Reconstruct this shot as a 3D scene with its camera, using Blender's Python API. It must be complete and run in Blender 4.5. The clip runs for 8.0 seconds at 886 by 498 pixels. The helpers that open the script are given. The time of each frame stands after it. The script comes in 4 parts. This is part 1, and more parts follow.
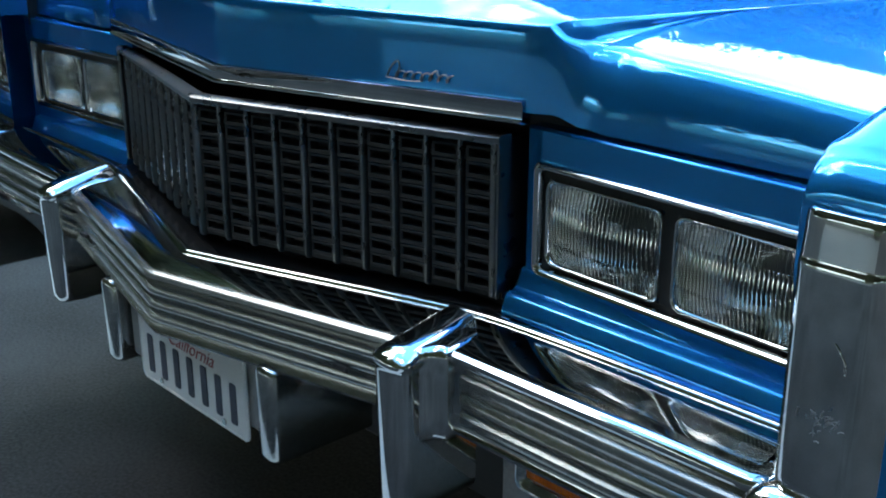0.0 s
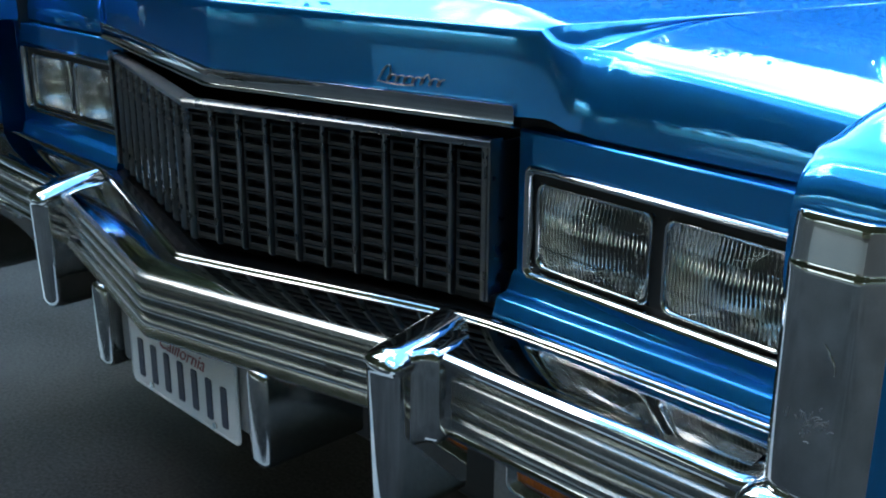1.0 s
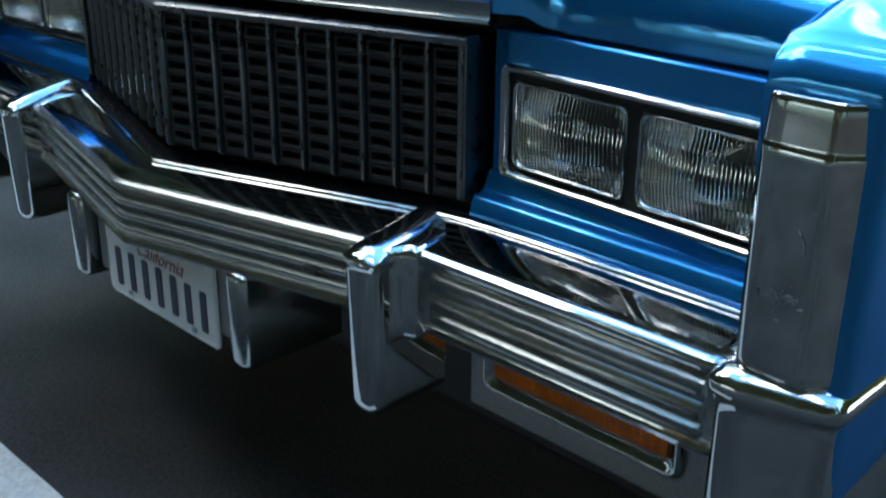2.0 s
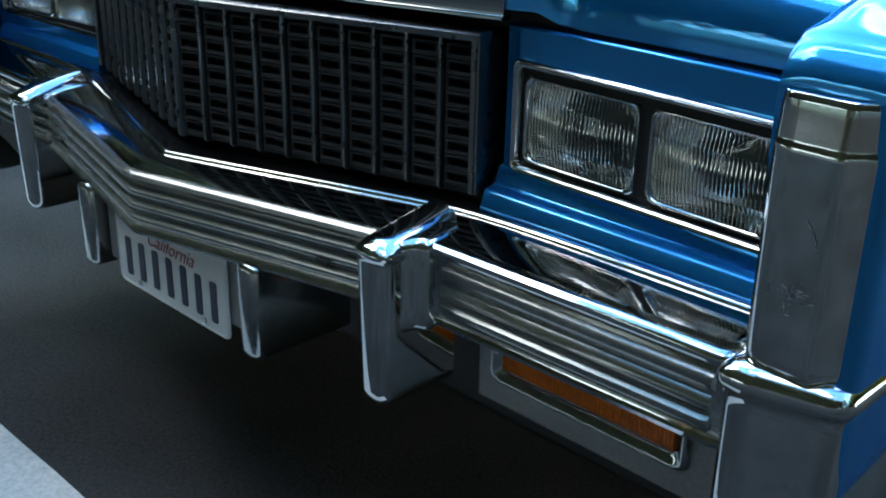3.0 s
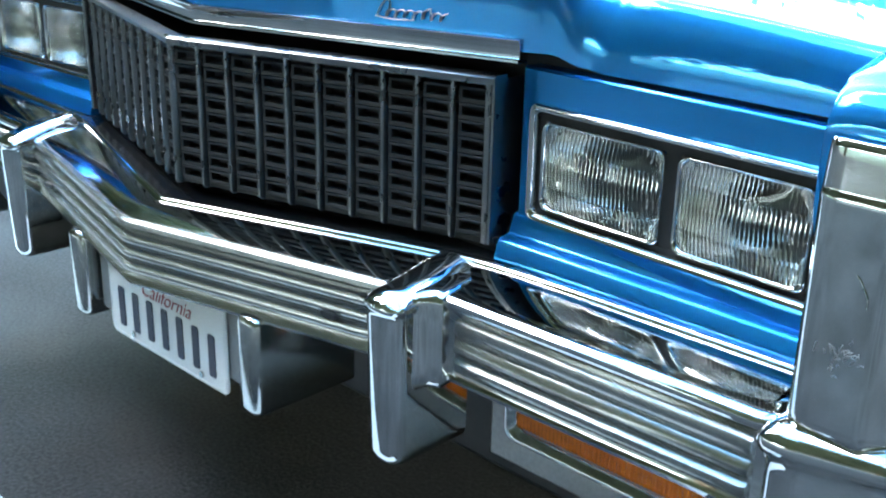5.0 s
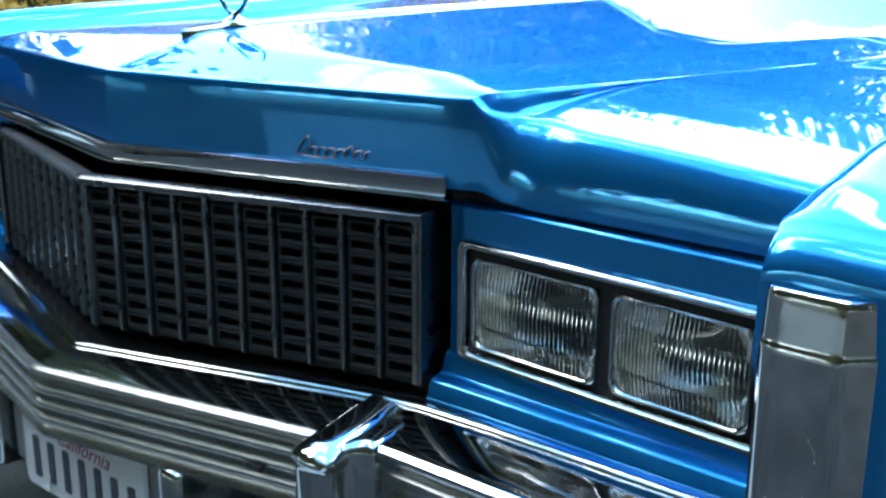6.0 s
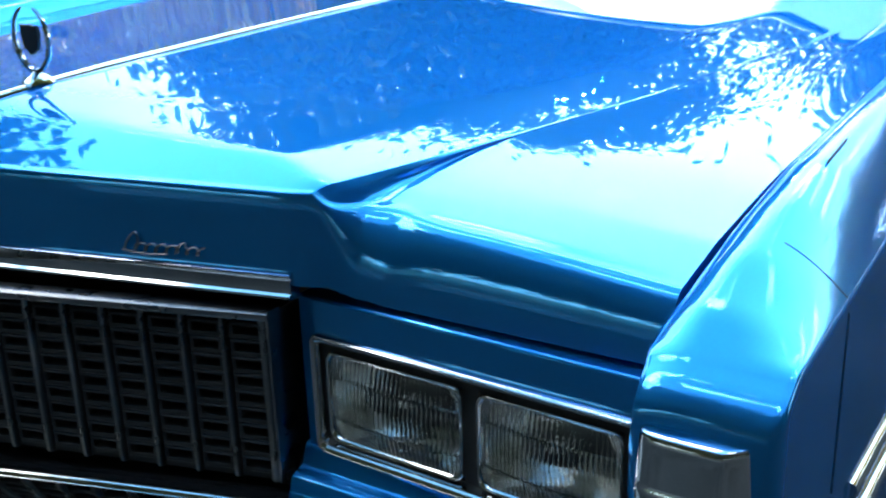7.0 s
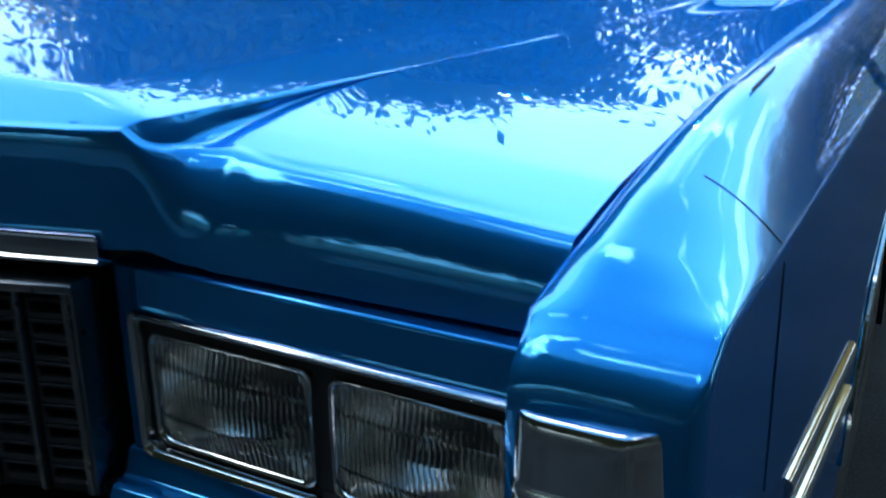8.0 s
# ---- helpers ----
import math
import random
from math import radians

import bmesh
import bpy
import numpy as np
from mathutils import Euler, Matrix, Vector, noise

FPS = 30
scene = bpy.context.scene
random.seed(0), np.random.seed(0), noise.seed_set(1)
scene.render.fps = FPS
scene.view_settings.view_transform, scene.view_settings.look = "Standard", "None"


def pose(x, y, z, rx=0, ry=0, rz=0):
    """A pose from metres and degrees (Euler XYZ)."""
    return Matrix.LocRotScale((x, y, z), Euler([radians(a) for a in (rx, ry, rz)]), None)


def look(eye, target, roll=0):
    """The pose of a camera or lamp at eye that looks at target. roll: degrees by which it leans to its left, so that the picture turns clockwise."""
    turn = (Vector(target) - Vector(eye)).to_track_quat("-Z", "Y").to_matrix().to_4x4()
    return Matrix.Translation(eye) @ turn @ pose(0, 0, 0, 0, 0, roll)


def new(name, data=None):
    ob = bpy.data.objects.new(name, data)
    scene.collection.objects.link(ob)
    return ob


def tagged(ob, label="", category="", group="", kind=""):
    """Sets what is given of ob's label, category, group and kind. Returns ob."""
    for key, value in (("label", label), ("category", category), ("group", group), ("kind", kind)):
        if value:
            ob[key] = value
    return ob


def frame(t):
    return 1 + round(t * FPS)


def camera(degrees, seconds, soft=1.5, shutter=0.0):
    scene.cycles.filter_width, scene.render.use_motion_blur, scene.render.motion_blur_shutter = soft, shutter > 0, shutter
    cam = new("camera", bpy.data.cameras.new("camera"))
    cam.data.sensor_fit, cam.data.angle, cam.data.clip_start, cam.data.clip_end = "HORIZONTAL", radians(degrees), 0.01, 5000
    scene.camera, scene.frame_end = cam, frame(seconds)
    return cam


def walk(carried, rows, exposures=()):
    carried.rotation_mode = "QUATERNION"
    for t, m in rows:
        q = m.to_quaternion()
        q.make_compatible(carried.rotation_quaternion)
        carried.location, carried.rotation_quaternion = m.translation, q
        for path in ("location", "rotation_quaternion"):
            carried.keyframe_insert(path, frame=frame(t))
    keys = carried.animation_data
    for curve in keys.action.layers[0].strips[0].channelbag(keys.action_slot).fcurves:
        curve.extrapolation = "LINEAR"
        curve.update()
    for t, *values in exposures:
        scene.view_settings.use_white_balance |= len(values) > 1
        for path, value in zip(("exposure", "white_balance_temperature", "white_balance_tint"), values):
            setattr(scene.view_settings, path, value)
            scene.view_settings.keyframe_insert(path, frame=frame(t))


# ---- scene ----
cam = camera(44.65, 8.0, soft=2.0, shutter=0.4)
PATH = [
    (0.0, 1.3181, -0.7419, 1.0901, 47.274, -19.130, -0.042),
    (0.5, 1.3183, -0.7449, 1.0914, 47.092, -19.082, -0.026),
    (1.0, 1.3203, -0.7478, 1.0871, 46.725, -18.749, -0.257),
    (1.5, 1.3224, -0.7525, 1.0768, 45.719, -18.983, -0.285),
    (2.0, 1.3347, -0.7693, 1.0545, 45.224, -22.371, -0.374),
    (2.2, 1.3346, -0.7731, 1.0575, 45.070, -23.535, -0.222),
    (3.5, 1.3291, -0.7980, 1.0584, 45.399, -22.169, -1.318),
    (4.0, 1.3197, -0.7979, 1.0613, 45.466, -22.120, -0.892),
    (4.2, 1.3109, -0.7982, 1.0598, 45.287, -22.083, -0.784),
    (5.3, 1.2504, -0.7571, 1.0462, 43.772, -19.410, -1.255),
    (5.5, 1.2422, -0.7480, 1.0583, 43.133, -18.342, -1.061),
    (5.8, 1.2385, -0.7318, 1.0694, 41.967, -16.025, -0.609),
    (6.0, 1.2329, -0.7201, 1.0856, 40.762, -15.605, -0.264),
    (6.2, 1.2194, -0.7100, 1.1230, 38.684, -16.818, 0.811),
    (6.5, 1.1900, -0.6864, 1.1920, 35.334, -19.304, 1.501),
    (6.6, 1.1769, -0.6728, 1.2081, 34.308, -19.886, 1.589),
    (7.0, 1.1609, -0.6329, 1.2428, 31.356, -20.241, 1.677),
    (7.5, 1.1454, -0.5529, 1.2174, 29.183, -19.699, 1.204),
    (8.0, 1.1222, -0.4558, 1.1258, 27.380, -19.733, 0.851),
]
walk(cam, [(t, pose(x, y, z, 90 + pitch, roll, yaw)) for t, x, y, z, yaw, pitch, roll in PATH],
     exposures=[(0.0, 0.5, 7100, 10), (1.5, 0.4, 7100, 10), (2.0, 0.2, 7100, 10), (3.5, 0.3, 7100, 10), (4.0, 0.82, 7100, 10), (5.3, 2.2, 7100, 10), (5.6, 2.1, 7100, 10), (5.8, 1.25, 7000, 10), (6.0, 0.85, 6900, 10), (6.2, 0.75, 6900, 10), (6.5, 0.5, 6900, 10), (7.2, -0.15, 6700, 10), (8.0, -0.82, 6500, 10)])
# --- light ---
world = bpy.data.worlds.new("world")
scene.world = world
world.use_nodes = True
wn, wl = world.node_tree.nodes, world.node_tree.links
wn.clear()
SUN_ELEV, SUN_AZ = 20.0, -22.0      # azimuth from +y towards +x
sky = wn.new("ShaderNodeTexSky")
sky.sky_type = "NISHITA"
sky.sun_disc = False
sky.sun_elevation = radians(SUN_ELEV)
sky.sun_rotation = radians(SUN_AZ)
sky.air_density, sky.dust_density, sky.ozone_density = 1.0, 2.0, 2.0
tc = wn.new("ShaderNodeTexCoord")
cmap = wn.new("ShaderNodeMapping")
cmap.inputs["Scale"].default_value = (1.0, 1.0, 2.4)
cno = wn.new("ShaderNodeTexNoise")
cno.inputs["Scale"].default_value = 2.2
cno.inputs["Detail"].default_value = 7.0
cno.inputs["Roughness"].default_value = 0.55
cra = wn.new("ShaderNodeValToRGB")
cra.color_ramp.elements[0].position, cra.color_ramp.elements[1].position = 0.57, 0.66
cmix = wn.new("ShaderNodeMixRGB")
cmix.inputs[2].default_value = (30.0, 31.0, 32.0, 1)
bg = wn.new("ShaderNodeBackground")
bg.inputs["Strength"].default_value = 0.26
wout = wn.new("ShaderNodeOutputWorld")
wl.new(tc.outputs["Generated"], cmap.inputs["Vector"])
wl.new(cmap.outputs["Vector"], cno.inputs["Vector"])
wl.new(cno.outputs["Fac"], cra.inputs["Fac"])
wl.new(cra.outputs["Color"], cmix.inputs[0])
sep = wn.new("ShaderNodeSeparateXYZ")
low = wn.new("ShaderNodeMapRange")
low.interpolation_type = "SMOOTHSTEP"
for key, val in (("From Min", 0.0), ("From Max", 0.65), ("To Min", 0.95), ("To Max", 0.9)):
    low.inputs[key].default_value = val
haze = wn.new("ShaderNodeMixRGB")
band = wn.new("ShaderNodeValToRGB")
band.color_ramp.elements[0].position, band.color_ramp.elements[1].position = 0.05, 0.46
band.color_ramp.elements[0].color, band.color_ramp.elements[1].color = (0.76, 0.93, 1.0, 1), (0.36, 0.76, 1.0, 1)
zenith = band.color_ramp.elements.new(0.9)
zenith.color = (0.055, 0.19, 0.40, 1)
lift = wn.new("ShaderNodeVectorMath")
lift.operation = "SCALE"
lift.inputs["Scale"].default_value = 15.0
wl.new(tc.outputs["Generated"], sep.inputs["Vector"])
wl.new(sep.outputs["Z"], low.inputs["Value"])
wl.new(low.outputs["Result"], haze.inputs[0])
wl.new(sep.outputs["Z"], band.inputs["Fac"])
wl.new(band.outputs["Color"], lift.inputs[0])
wl.new(lift.outputs["Vector"], haze.inputs[2])
wl.new(sky.outputs["Color"], haze.inputs[1])
wl.new(haze.outputs["Color"], cmix.inputs[1])
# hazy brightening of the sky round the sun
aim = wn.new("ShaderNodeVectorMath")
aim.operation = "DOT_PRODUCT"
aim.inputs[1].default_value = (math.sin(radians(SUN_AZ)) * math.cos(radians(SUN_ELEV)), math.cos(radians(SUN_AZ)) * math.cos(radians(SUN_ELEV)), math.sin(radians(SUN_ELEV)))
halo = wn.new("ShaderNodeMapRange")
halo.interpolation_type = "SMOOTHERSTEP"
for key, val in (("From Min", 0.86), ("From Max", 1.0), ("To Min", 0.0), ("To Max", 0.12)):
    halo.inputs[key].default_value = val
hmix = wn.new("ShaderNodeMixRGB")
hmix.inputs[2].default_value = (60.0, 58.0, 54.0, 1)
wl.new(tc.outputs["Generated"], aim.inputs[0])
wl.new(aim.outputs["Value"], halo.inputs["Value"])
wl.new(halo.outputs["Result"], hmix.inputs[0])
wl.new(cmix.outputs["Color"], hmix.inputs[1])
# the sky is brighter towards the sun than away from it
sweep = wn.new("ShaderNodeMapRange")
sweep.interpolation_type = "SMOOTHSTEP"
for key, val in (("From Min", -0.9), ("From Max", 0.9), ("To Min", 0.66), ("To Max", 1.8)):
    sweep.inputs[key].default_value = val
grade = wn.new("ShaderNodeVectorMath")
grade.operation = "SCALE"
wl.new(aim.outputs["Value"], sweep.inputs["Value"])
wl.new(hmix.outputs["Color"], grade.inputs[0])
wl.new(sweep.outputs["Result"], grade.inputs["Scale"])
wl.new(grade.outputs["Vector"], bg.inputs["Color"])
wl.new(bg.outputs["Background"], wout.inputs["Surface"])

sun_data = bpy.data.lights.new("sun", "SUN")
sun_data.energy, sun_data.angle, sun_data.color = 2.2, radians(5), (1.0, 0.95, 0.87)
sun = new("sun", sun_data)
_e, _a = radians(SUN_ELEV), radians(SUN_AZ)
sun.matrix_world = look((6 * math.sin(_a) * math.cos(_e), 6 * math.cos(_a) * math.cos(_e), 6 * math.sin(_e)), (0, 0, 0))


# --- materials ---
def mat(name, color, rough=0.5, metal=0.0, coat=0.0, bump=0.0, scale=60.0, vary=0.0, rough_vary=0.0,
        trans=0.0, ior=1.45, second=None, detail=5.0, big=3.0, obj=False, aniso=None):
    """A principled material with two scales of noise: colour variation, roughness variation and fine relief."""
    m = bpy.data.materials.new(name)
    m.use_nodes = True
    n, l = m.node_tree.nodes, m.node_tree.links
    p = n["Principled BSDF"]
    p.inputs["Base Color"].default_value = (*color, 1)
    p.inputs["Roughness"].default_value = rough
    p.inputs["Metallic"].default_value = metal
    p.inputs["Coat Weight"].default_value = coat
    p.inputs["Coat Roughness"].default_value = 0.02
    p.inputs["Transmission Weight"].default_value = trans
    p.inputs["IOR"].default_value = ior
    if vary or bump or rough_vary:
        co = n.new("ShaderNodeTexCoord")
        fine = n.new("ShaderNodeTexNoise")
        fine.inputs["Scale"].default_value = scale
        fine.inputs["Detail"].default_value = detail
        wide = n.new("ShaderNodeTexNoise")
        wide.inputs["Scale"].default_value = big
        wide.inputs["Detail"].default_value = 4
        for q in (fine, wide):
            l.new(co.outputs["Object"], q.inputs["Vector"])
        both = n.new("ShaderNodeMath")
        both.operation = "MULTIPLY_ADD"
        both.inputs[1].default_value = 0.5
        half = n.new("ShaderNodeMath")
        half.operation = "MULTIPLY"
        half.inputs[1].default_value = 0.5
        l.new(wide.outputs["Fac"], half.inputs[0])
        l.new(fine.outputs["Fac"], both.inputs[0])
        l.new(half.outputs[0], both.inputs[2])
        if vary:
            ramp = n.new("ShaderNodeValToRGB")
            lo = second or tuple(c * (1 - vary) for c in color)
            hi = tuple(min(1, c * (1 + vary)) for c in color)
            ramp.color_ramp.elements[0].position, ramp.color_ramp.elements[1].position = 0.38, 0.62
            ramp.color_ramp.elements[0].color = (*lo, 1)
            ramp.color_ramp.elements[1].color = (*hi, 1)
            l.new(both.outputs[0], ramp.inputs["Fac"])
            l.new(ramp.outputs["Color"], p.inputs["Base Color"])
        if rough_vary:
            mr = n.new("ShaderNodeMapRange")
            mr.inputs["From Min"].default_value, mr.inputs["From Max"].default_value = 0.35, 0.65
            mr.inputs["To Min"].default_value = max(0.0, rough - rough_vary)
            mr.inputs["To Max"].default_value = min(1.0, rough + rough_vary)
            l.new(both.outputs[0], mr.inputs["Value"])
            l.new(mr.outputs["Result"], p.inputs["Roughness"])
        if bump:
            b = n.new("ShaderNodeBump")
            b.inputs["Strength"].default_value = min(1.0, bump)
            b.inputs["Distance"].default_value = 0.004
            l.new(fine.outputs["Fac"], b.inputs["Height"])
            l.new(b.outputs["Normal"], p.inputs["Normal"])
    return m


def metallic_paint():
    """Metallic car paint: a diffuse-looking flake layer and a polished tinted layer under clear coat."""
    m = mat("blue_metallic_paint", (0.0005, 0.195, 0.54), 0.54, 0.95, 0.2, vary=0.10, scale=900, big=4, rough_vary=0.05)
    n, l = m.node_tree.nodes, m.node_tree.links
    flake = n["Principled BSDF"]
    gloss = n.new("ShaderNodeBsdfPrincipled")
    gloss.inputs["Base Color"].default_value = (0.004, 0.405, 0.90, 1)
    gloss.inputs["Metallic"].default_value = 0.95
    gloss.inputs["Roughness"].default_value = 0.03
    for q in (flake, gloss):
        q.inputs["Coat Weight"].default_value = 0.55
        q.inputs["Coat Roughness"].default_value = 0.01
        q.inputs["Coat IOR"].default_value = 1.5
        q.inputs["Specular Tint"].default_value = (0.015, 0.42, 0.92, 1)
        q.inputs["Specular IOR Level"].default_value = 0.1
    mix = n.new("ShaderNodeMixShader")
    mix.inputs[0].default_value = 0.5
    l.new(flake.outputs[0], mix.inputs[1])
    l.new(gloss.outputs[0], mix.inputs[2])
    l.new(mix.outputs[0], n["Material Output"].inputs["Surface"])
    return m


PAINT = metallic_paint()
CHROME = mat("chrome", (0.62, 0.635, 0.64), 0.05, 1.0, rough_vary=0.045, scale=35, big=6, bump=0.02, vary=0.08)
CHROME_DULL = mat("weathered_chrome", (0.42, 0.435, 0.43), 0.16, 1.0, rough_vary=0.08, vary=0.10, scale=120, big=9)
RIB_GREY = mat("ribbed_bright_trim", (0.34, 0.35, 0.345), 0.24, 0.95, rough_vary=0.03, vary=0.05, scale=14, big=5)
GRILLE_GREY = mat("grille_grey", (0.021, 0.021, 0.0225), 0.42, 0.3, vary=0.12, scale=60, big=9, rough_vary=0.05)
GRILLE_EDGE = mat("grille_edge", (0.21, 0.214, 0.218), 0.30, 1.0, vary=0.08, scale=40, big=9, rough_vary=0.05)
BLACK = mat("black_paint", (0.008, 0.008, 0.009), 0.55, vary=0.3, scale=90, big=5)
SILVER = mat("grey_painted_metal", (0.20, 0.205, 0.21), 0.42, 0.35, vary=0.15, scale=150, big=6, rough_vary=0.1)
REFLECTOR = mat("lamp_reflector", (0.92, 0.91, 0.88), 0.22, 1.0, rough_vary=0.08, scale=60)
PLATE_WHITE = mat("plate_white", (0.65, 0.66, 0.67), 0.45, vary=0.06, scale=300, big=14)
PLATE_INK = mat("plate_dark_ink", (0.02, 0.025, 0.05), 0.5, vary=0.2, scale=300)
PLATE_RED = mat("plate_red_ink", (0.26, 0.03, 0.04), 0.5, vary=0.2, scale=300)
AMBER = mat("amber_lens", (0.62, 0.14, 0.006), 0.14, coat=0.4, vary=0.15, scale=60)
# pale grey that stands in for sky mirrored in the windscreen
SKY_SHEEN = mat("sky_sheen_pale", (0.30, 0.32, 0.33), 0.7, vary=0.1, scale=60, big=5)
SCRIPT = mat("dark_script_metal", (0.22, 0.22, 0.22), 0.3, 1.0, vary=0.2, scale=200)
ASPHALT = mat("asphalt", (0.020, 0.0205, 0.021), 0.9, bump=0.3, scale=130, vary=0.75, big=2.2, detail=8)
CONCRETE = mat("concrete", (0.50, 0.505, 0.48), 0.85, bump=0.5, scale=110, vary=0.22, big=2.0, detail=8)
SLAB = mat("slab_concrete", (0.14, 0.141, 0.136), 0.9, bump=0.5, scale=90, vary=0.25, big=1.4, detail=8)
GRASS = mat("grass", (0.060, 0.080, 0.040), 0.9, bump=1.0, scale=60, vary=0.5, big=0.7)
BARK = mat("bark", (0.11, 0.085, 0.06), 0.9, bump=1.0, scale=25, vary=0.4)


def leaf(name, color, glow, through_light=0.45):
    """A thin leaf that lets some light through from behind."""
    m = mat(name, color, 0.6, vary=0.6, scale=1.5, big=0.6)
    n, l = m.node_tree.nodes, m.node_tree.links
    tr = n.new("ShaderNodeBsdfTranslucent")
    tr.inputs["Color"].default_value = (*glow, 1)
    mix = n.new("ShaderNodeMixShader")
    mix.inputs[0].default_value = through_light
    l.new(n["Principled BSDF"].outputs[0], mix.inputs[1])
    l.new(tr.outputs[0], mix.inputs[2])
    l.new(mix.outputs[0], n["Material Output"].inputs["Surface"])
    return m


LEAF = leaf("leaf", (0.065, 0.095, 0.032), (0.32, 0.34, 0.11))
LEAF_DARK = leaf("leaf_dark", (0.050, 0.062, 0.036), (0.07, 0.085, 0.045))
LEAF_DRY = leaf("leaf_dry", (0.60, 0.45, 0.14), (0.86, 0.64, 0.20), 0.62)
STUCCO = mat("pale_stucco", (0.30, 0.29, 0.27), 0.9, bump=0.4, scale=40, vary=0.08)
ROOF = mat("roof_shingle", (0.10, 0.085, 0.08), 0.9, bump=0.8, scale=20, vary=0.4)
DARK_GLASS = mat("dark_glass", (0.02, 0.025, 0.03), 0.04, coat=0.5, vary=0.1)
WOOD_WHITE = mat("white_painted_wood", (0.27, 0.27, 0.26), 0.5, vary=0.05, scale=30)
TYRE = mat("tyre_rubber", (0.018, 0.018, 0.019), 0.75, vary=0.3, scale=60, bump=0.2)


def glass(name, tint=(0.97, 0.98, 0.97), rough=0.0):
    m = bpy.data.materials.new(name)
    m.use_nodes = True
    p = m.node_tree.nodes["Principled BSDF"]
    p.inputs["Base Color"].default_value = (*tint, 1)
    p.inputs["Roughness"].default_value = rough
    p.inputs["Transmission Weight"].default_value = 1.0
    p.inputs["IOR"].default_value = 1.45
    return m


LENS_GLASS = glass("headlamp_glass")
WIND_GLASS = glass("windscreen_glass", (0.80, 0.9, 0.88))


# --- mesh helpers ---
def mesh_ob(name, verts, faces, material, parent=None, label="", smooth=True, sub=0, bevel=0.0, angle=40, segs=2):
    me = bpy.data.meshes.new(name)
    me.from_pydata([tuple(v) for v in verts], [], faces)
    me.materials.append(material)
    bm = bmesh.new()
    bm.from_mesh(me)
    bmesh.ops.remove_doubles(bm, verts=bm.verts, dist=1e-5)
    bmesh.ops.recalc_face_normals(bm, faces=bm.faces)
    bm.to_mesh(me)
    bm.free()
    ob = new(name, me)
    if parent:
        ob.parent = parent
    if label:
        ob["label"] = label
    if bevel:
        b = ob.modifiers.new("bevel", "BEVEL")
        b.width, b.segments, b.limit_method, b.angle_limit = bevel, segs, "ANGLE", radians(30)
        b.harden_normals = False
    if sub:
        s = ob.modifiers.new("sub", "SUBSURF")
        s.levels = s.render_levels = sub
    if smooth:
        for poly in me.polygons:
            poly.use_smooth = True
        if not sub:
            me.set_sharp_from_angle(angle=radians(angle))
    return ob


def box(x0, x1, y0, y1, z0, z1):
    v = [(x, y, z) for z in (z0, z1) for y in (y0, y1) for x in (x0, x1)]
    f = [(0, 1, 3, 2), (4, 6, 7, 5), (0, 4, 5, 1), (2, 3, 7, 6), (0, 2, 6, 4), (1, 5, 7, 3)]
    return v, f


def join(*geos):
    v, f = [], []
    for gv, gf in geos:
        k = len(v)
        v += list(gv)
        f += [tuple(i + k for i in face) for face in gf]
    return v, f


def loft(loops, closed=True, caps=True):
    """Skin between loops of equal length."""
    v = [p for lp in loops for p in lp]
    n = len(loops[0])
    f = []
    for i in range(len(loops) - 1):
        for j in range(n if closed else n - 1):
            a, b = i * n + j, i * n + (j + 1) % n
            f.append((a, b, b + n, a + n))
    if caps and closed:
        f.append(tuple(range(n))[::-1])
        f.append(tuple(range(len(v) - n, len(v))))
    return v, f


def mirror(geo):
    v, f = geo
    return [(-x, y, z) for x, y, z in v], [tuple(reversed(q)) for q in f]


def rrect(x0, x1, y0, y1, r, n=4):
    """A rounded rectangle as (a, b) pairs."""
    out = []
    for cx, cy, a0 in ((x1 - r, y1 - r, 0), (x0 + r, y1 - r, 90), (x0 + r, y0 + r, 180), (x1 - r, y0 + r, 270)):
        for k in range(n + 1):
            a = radians(a0 + 90 * k / n)
            out.append((cx + r * math.cos(a), cy + r * math.sin(a)))
    return out


def smooth01(t):
    t = max(0.0, min(1.0, t))
    return t * t * (3 - 2 * t)


def interp(x, table):
    return float(np.interp(x, [a for a, _ in table], [b for _, b in table]))


def tube(points, r, n=8):
    """A round bar along a polyline."""
    loops = []
    pts = [Vector(p) for p in points]
    for i, p in enumerate(pts):
        d = (pts[min(i + 1, len(pts) - 1)] - pts[max(i - 1, 0)]).normalized()
        a = d.cross(Vector((0, 0, 1))).normalized()
        b = a.cross(d)
        loops.append([tuple(p + r * (math.cos(2 * math.pi * k / n) * a + math.sin(2 * math.pi * k / n) * b)) for k in range(n)])
    return loft(loops)


def thing(name, label, category, at=(0, 0, 0), group=""):
    ob = new(name)
    ob.location = at
    ob.empty_display_size = 0.1
    return tagged(ob, label, category, group)


# --- ground ---
def sheet(name, x0, x1, y0, y1, z, nx, ny, rough, material, label, category, thick=0.0):
    rnd = random.Random(4)
    vs = [(x0 + (x1 - x0) * i / nx, y0 + (y1 - y0) * j / ny, z + rnd.uniform(-rough, rough)) for j in range(ny + 1) for i in range(nx + 1)]
    fs = [(j * (nx + 1) + i, j * (nx + 1) + i + 1, (j + 1) * (nx + 1) + i + 1, (j + 1) * (nx + 1) + i) for j in range(ny) for i in range(nx)]
    ob = mesh_ob(name, vs, fs, material)
    return tagged(ob, label, category, kind="structure")


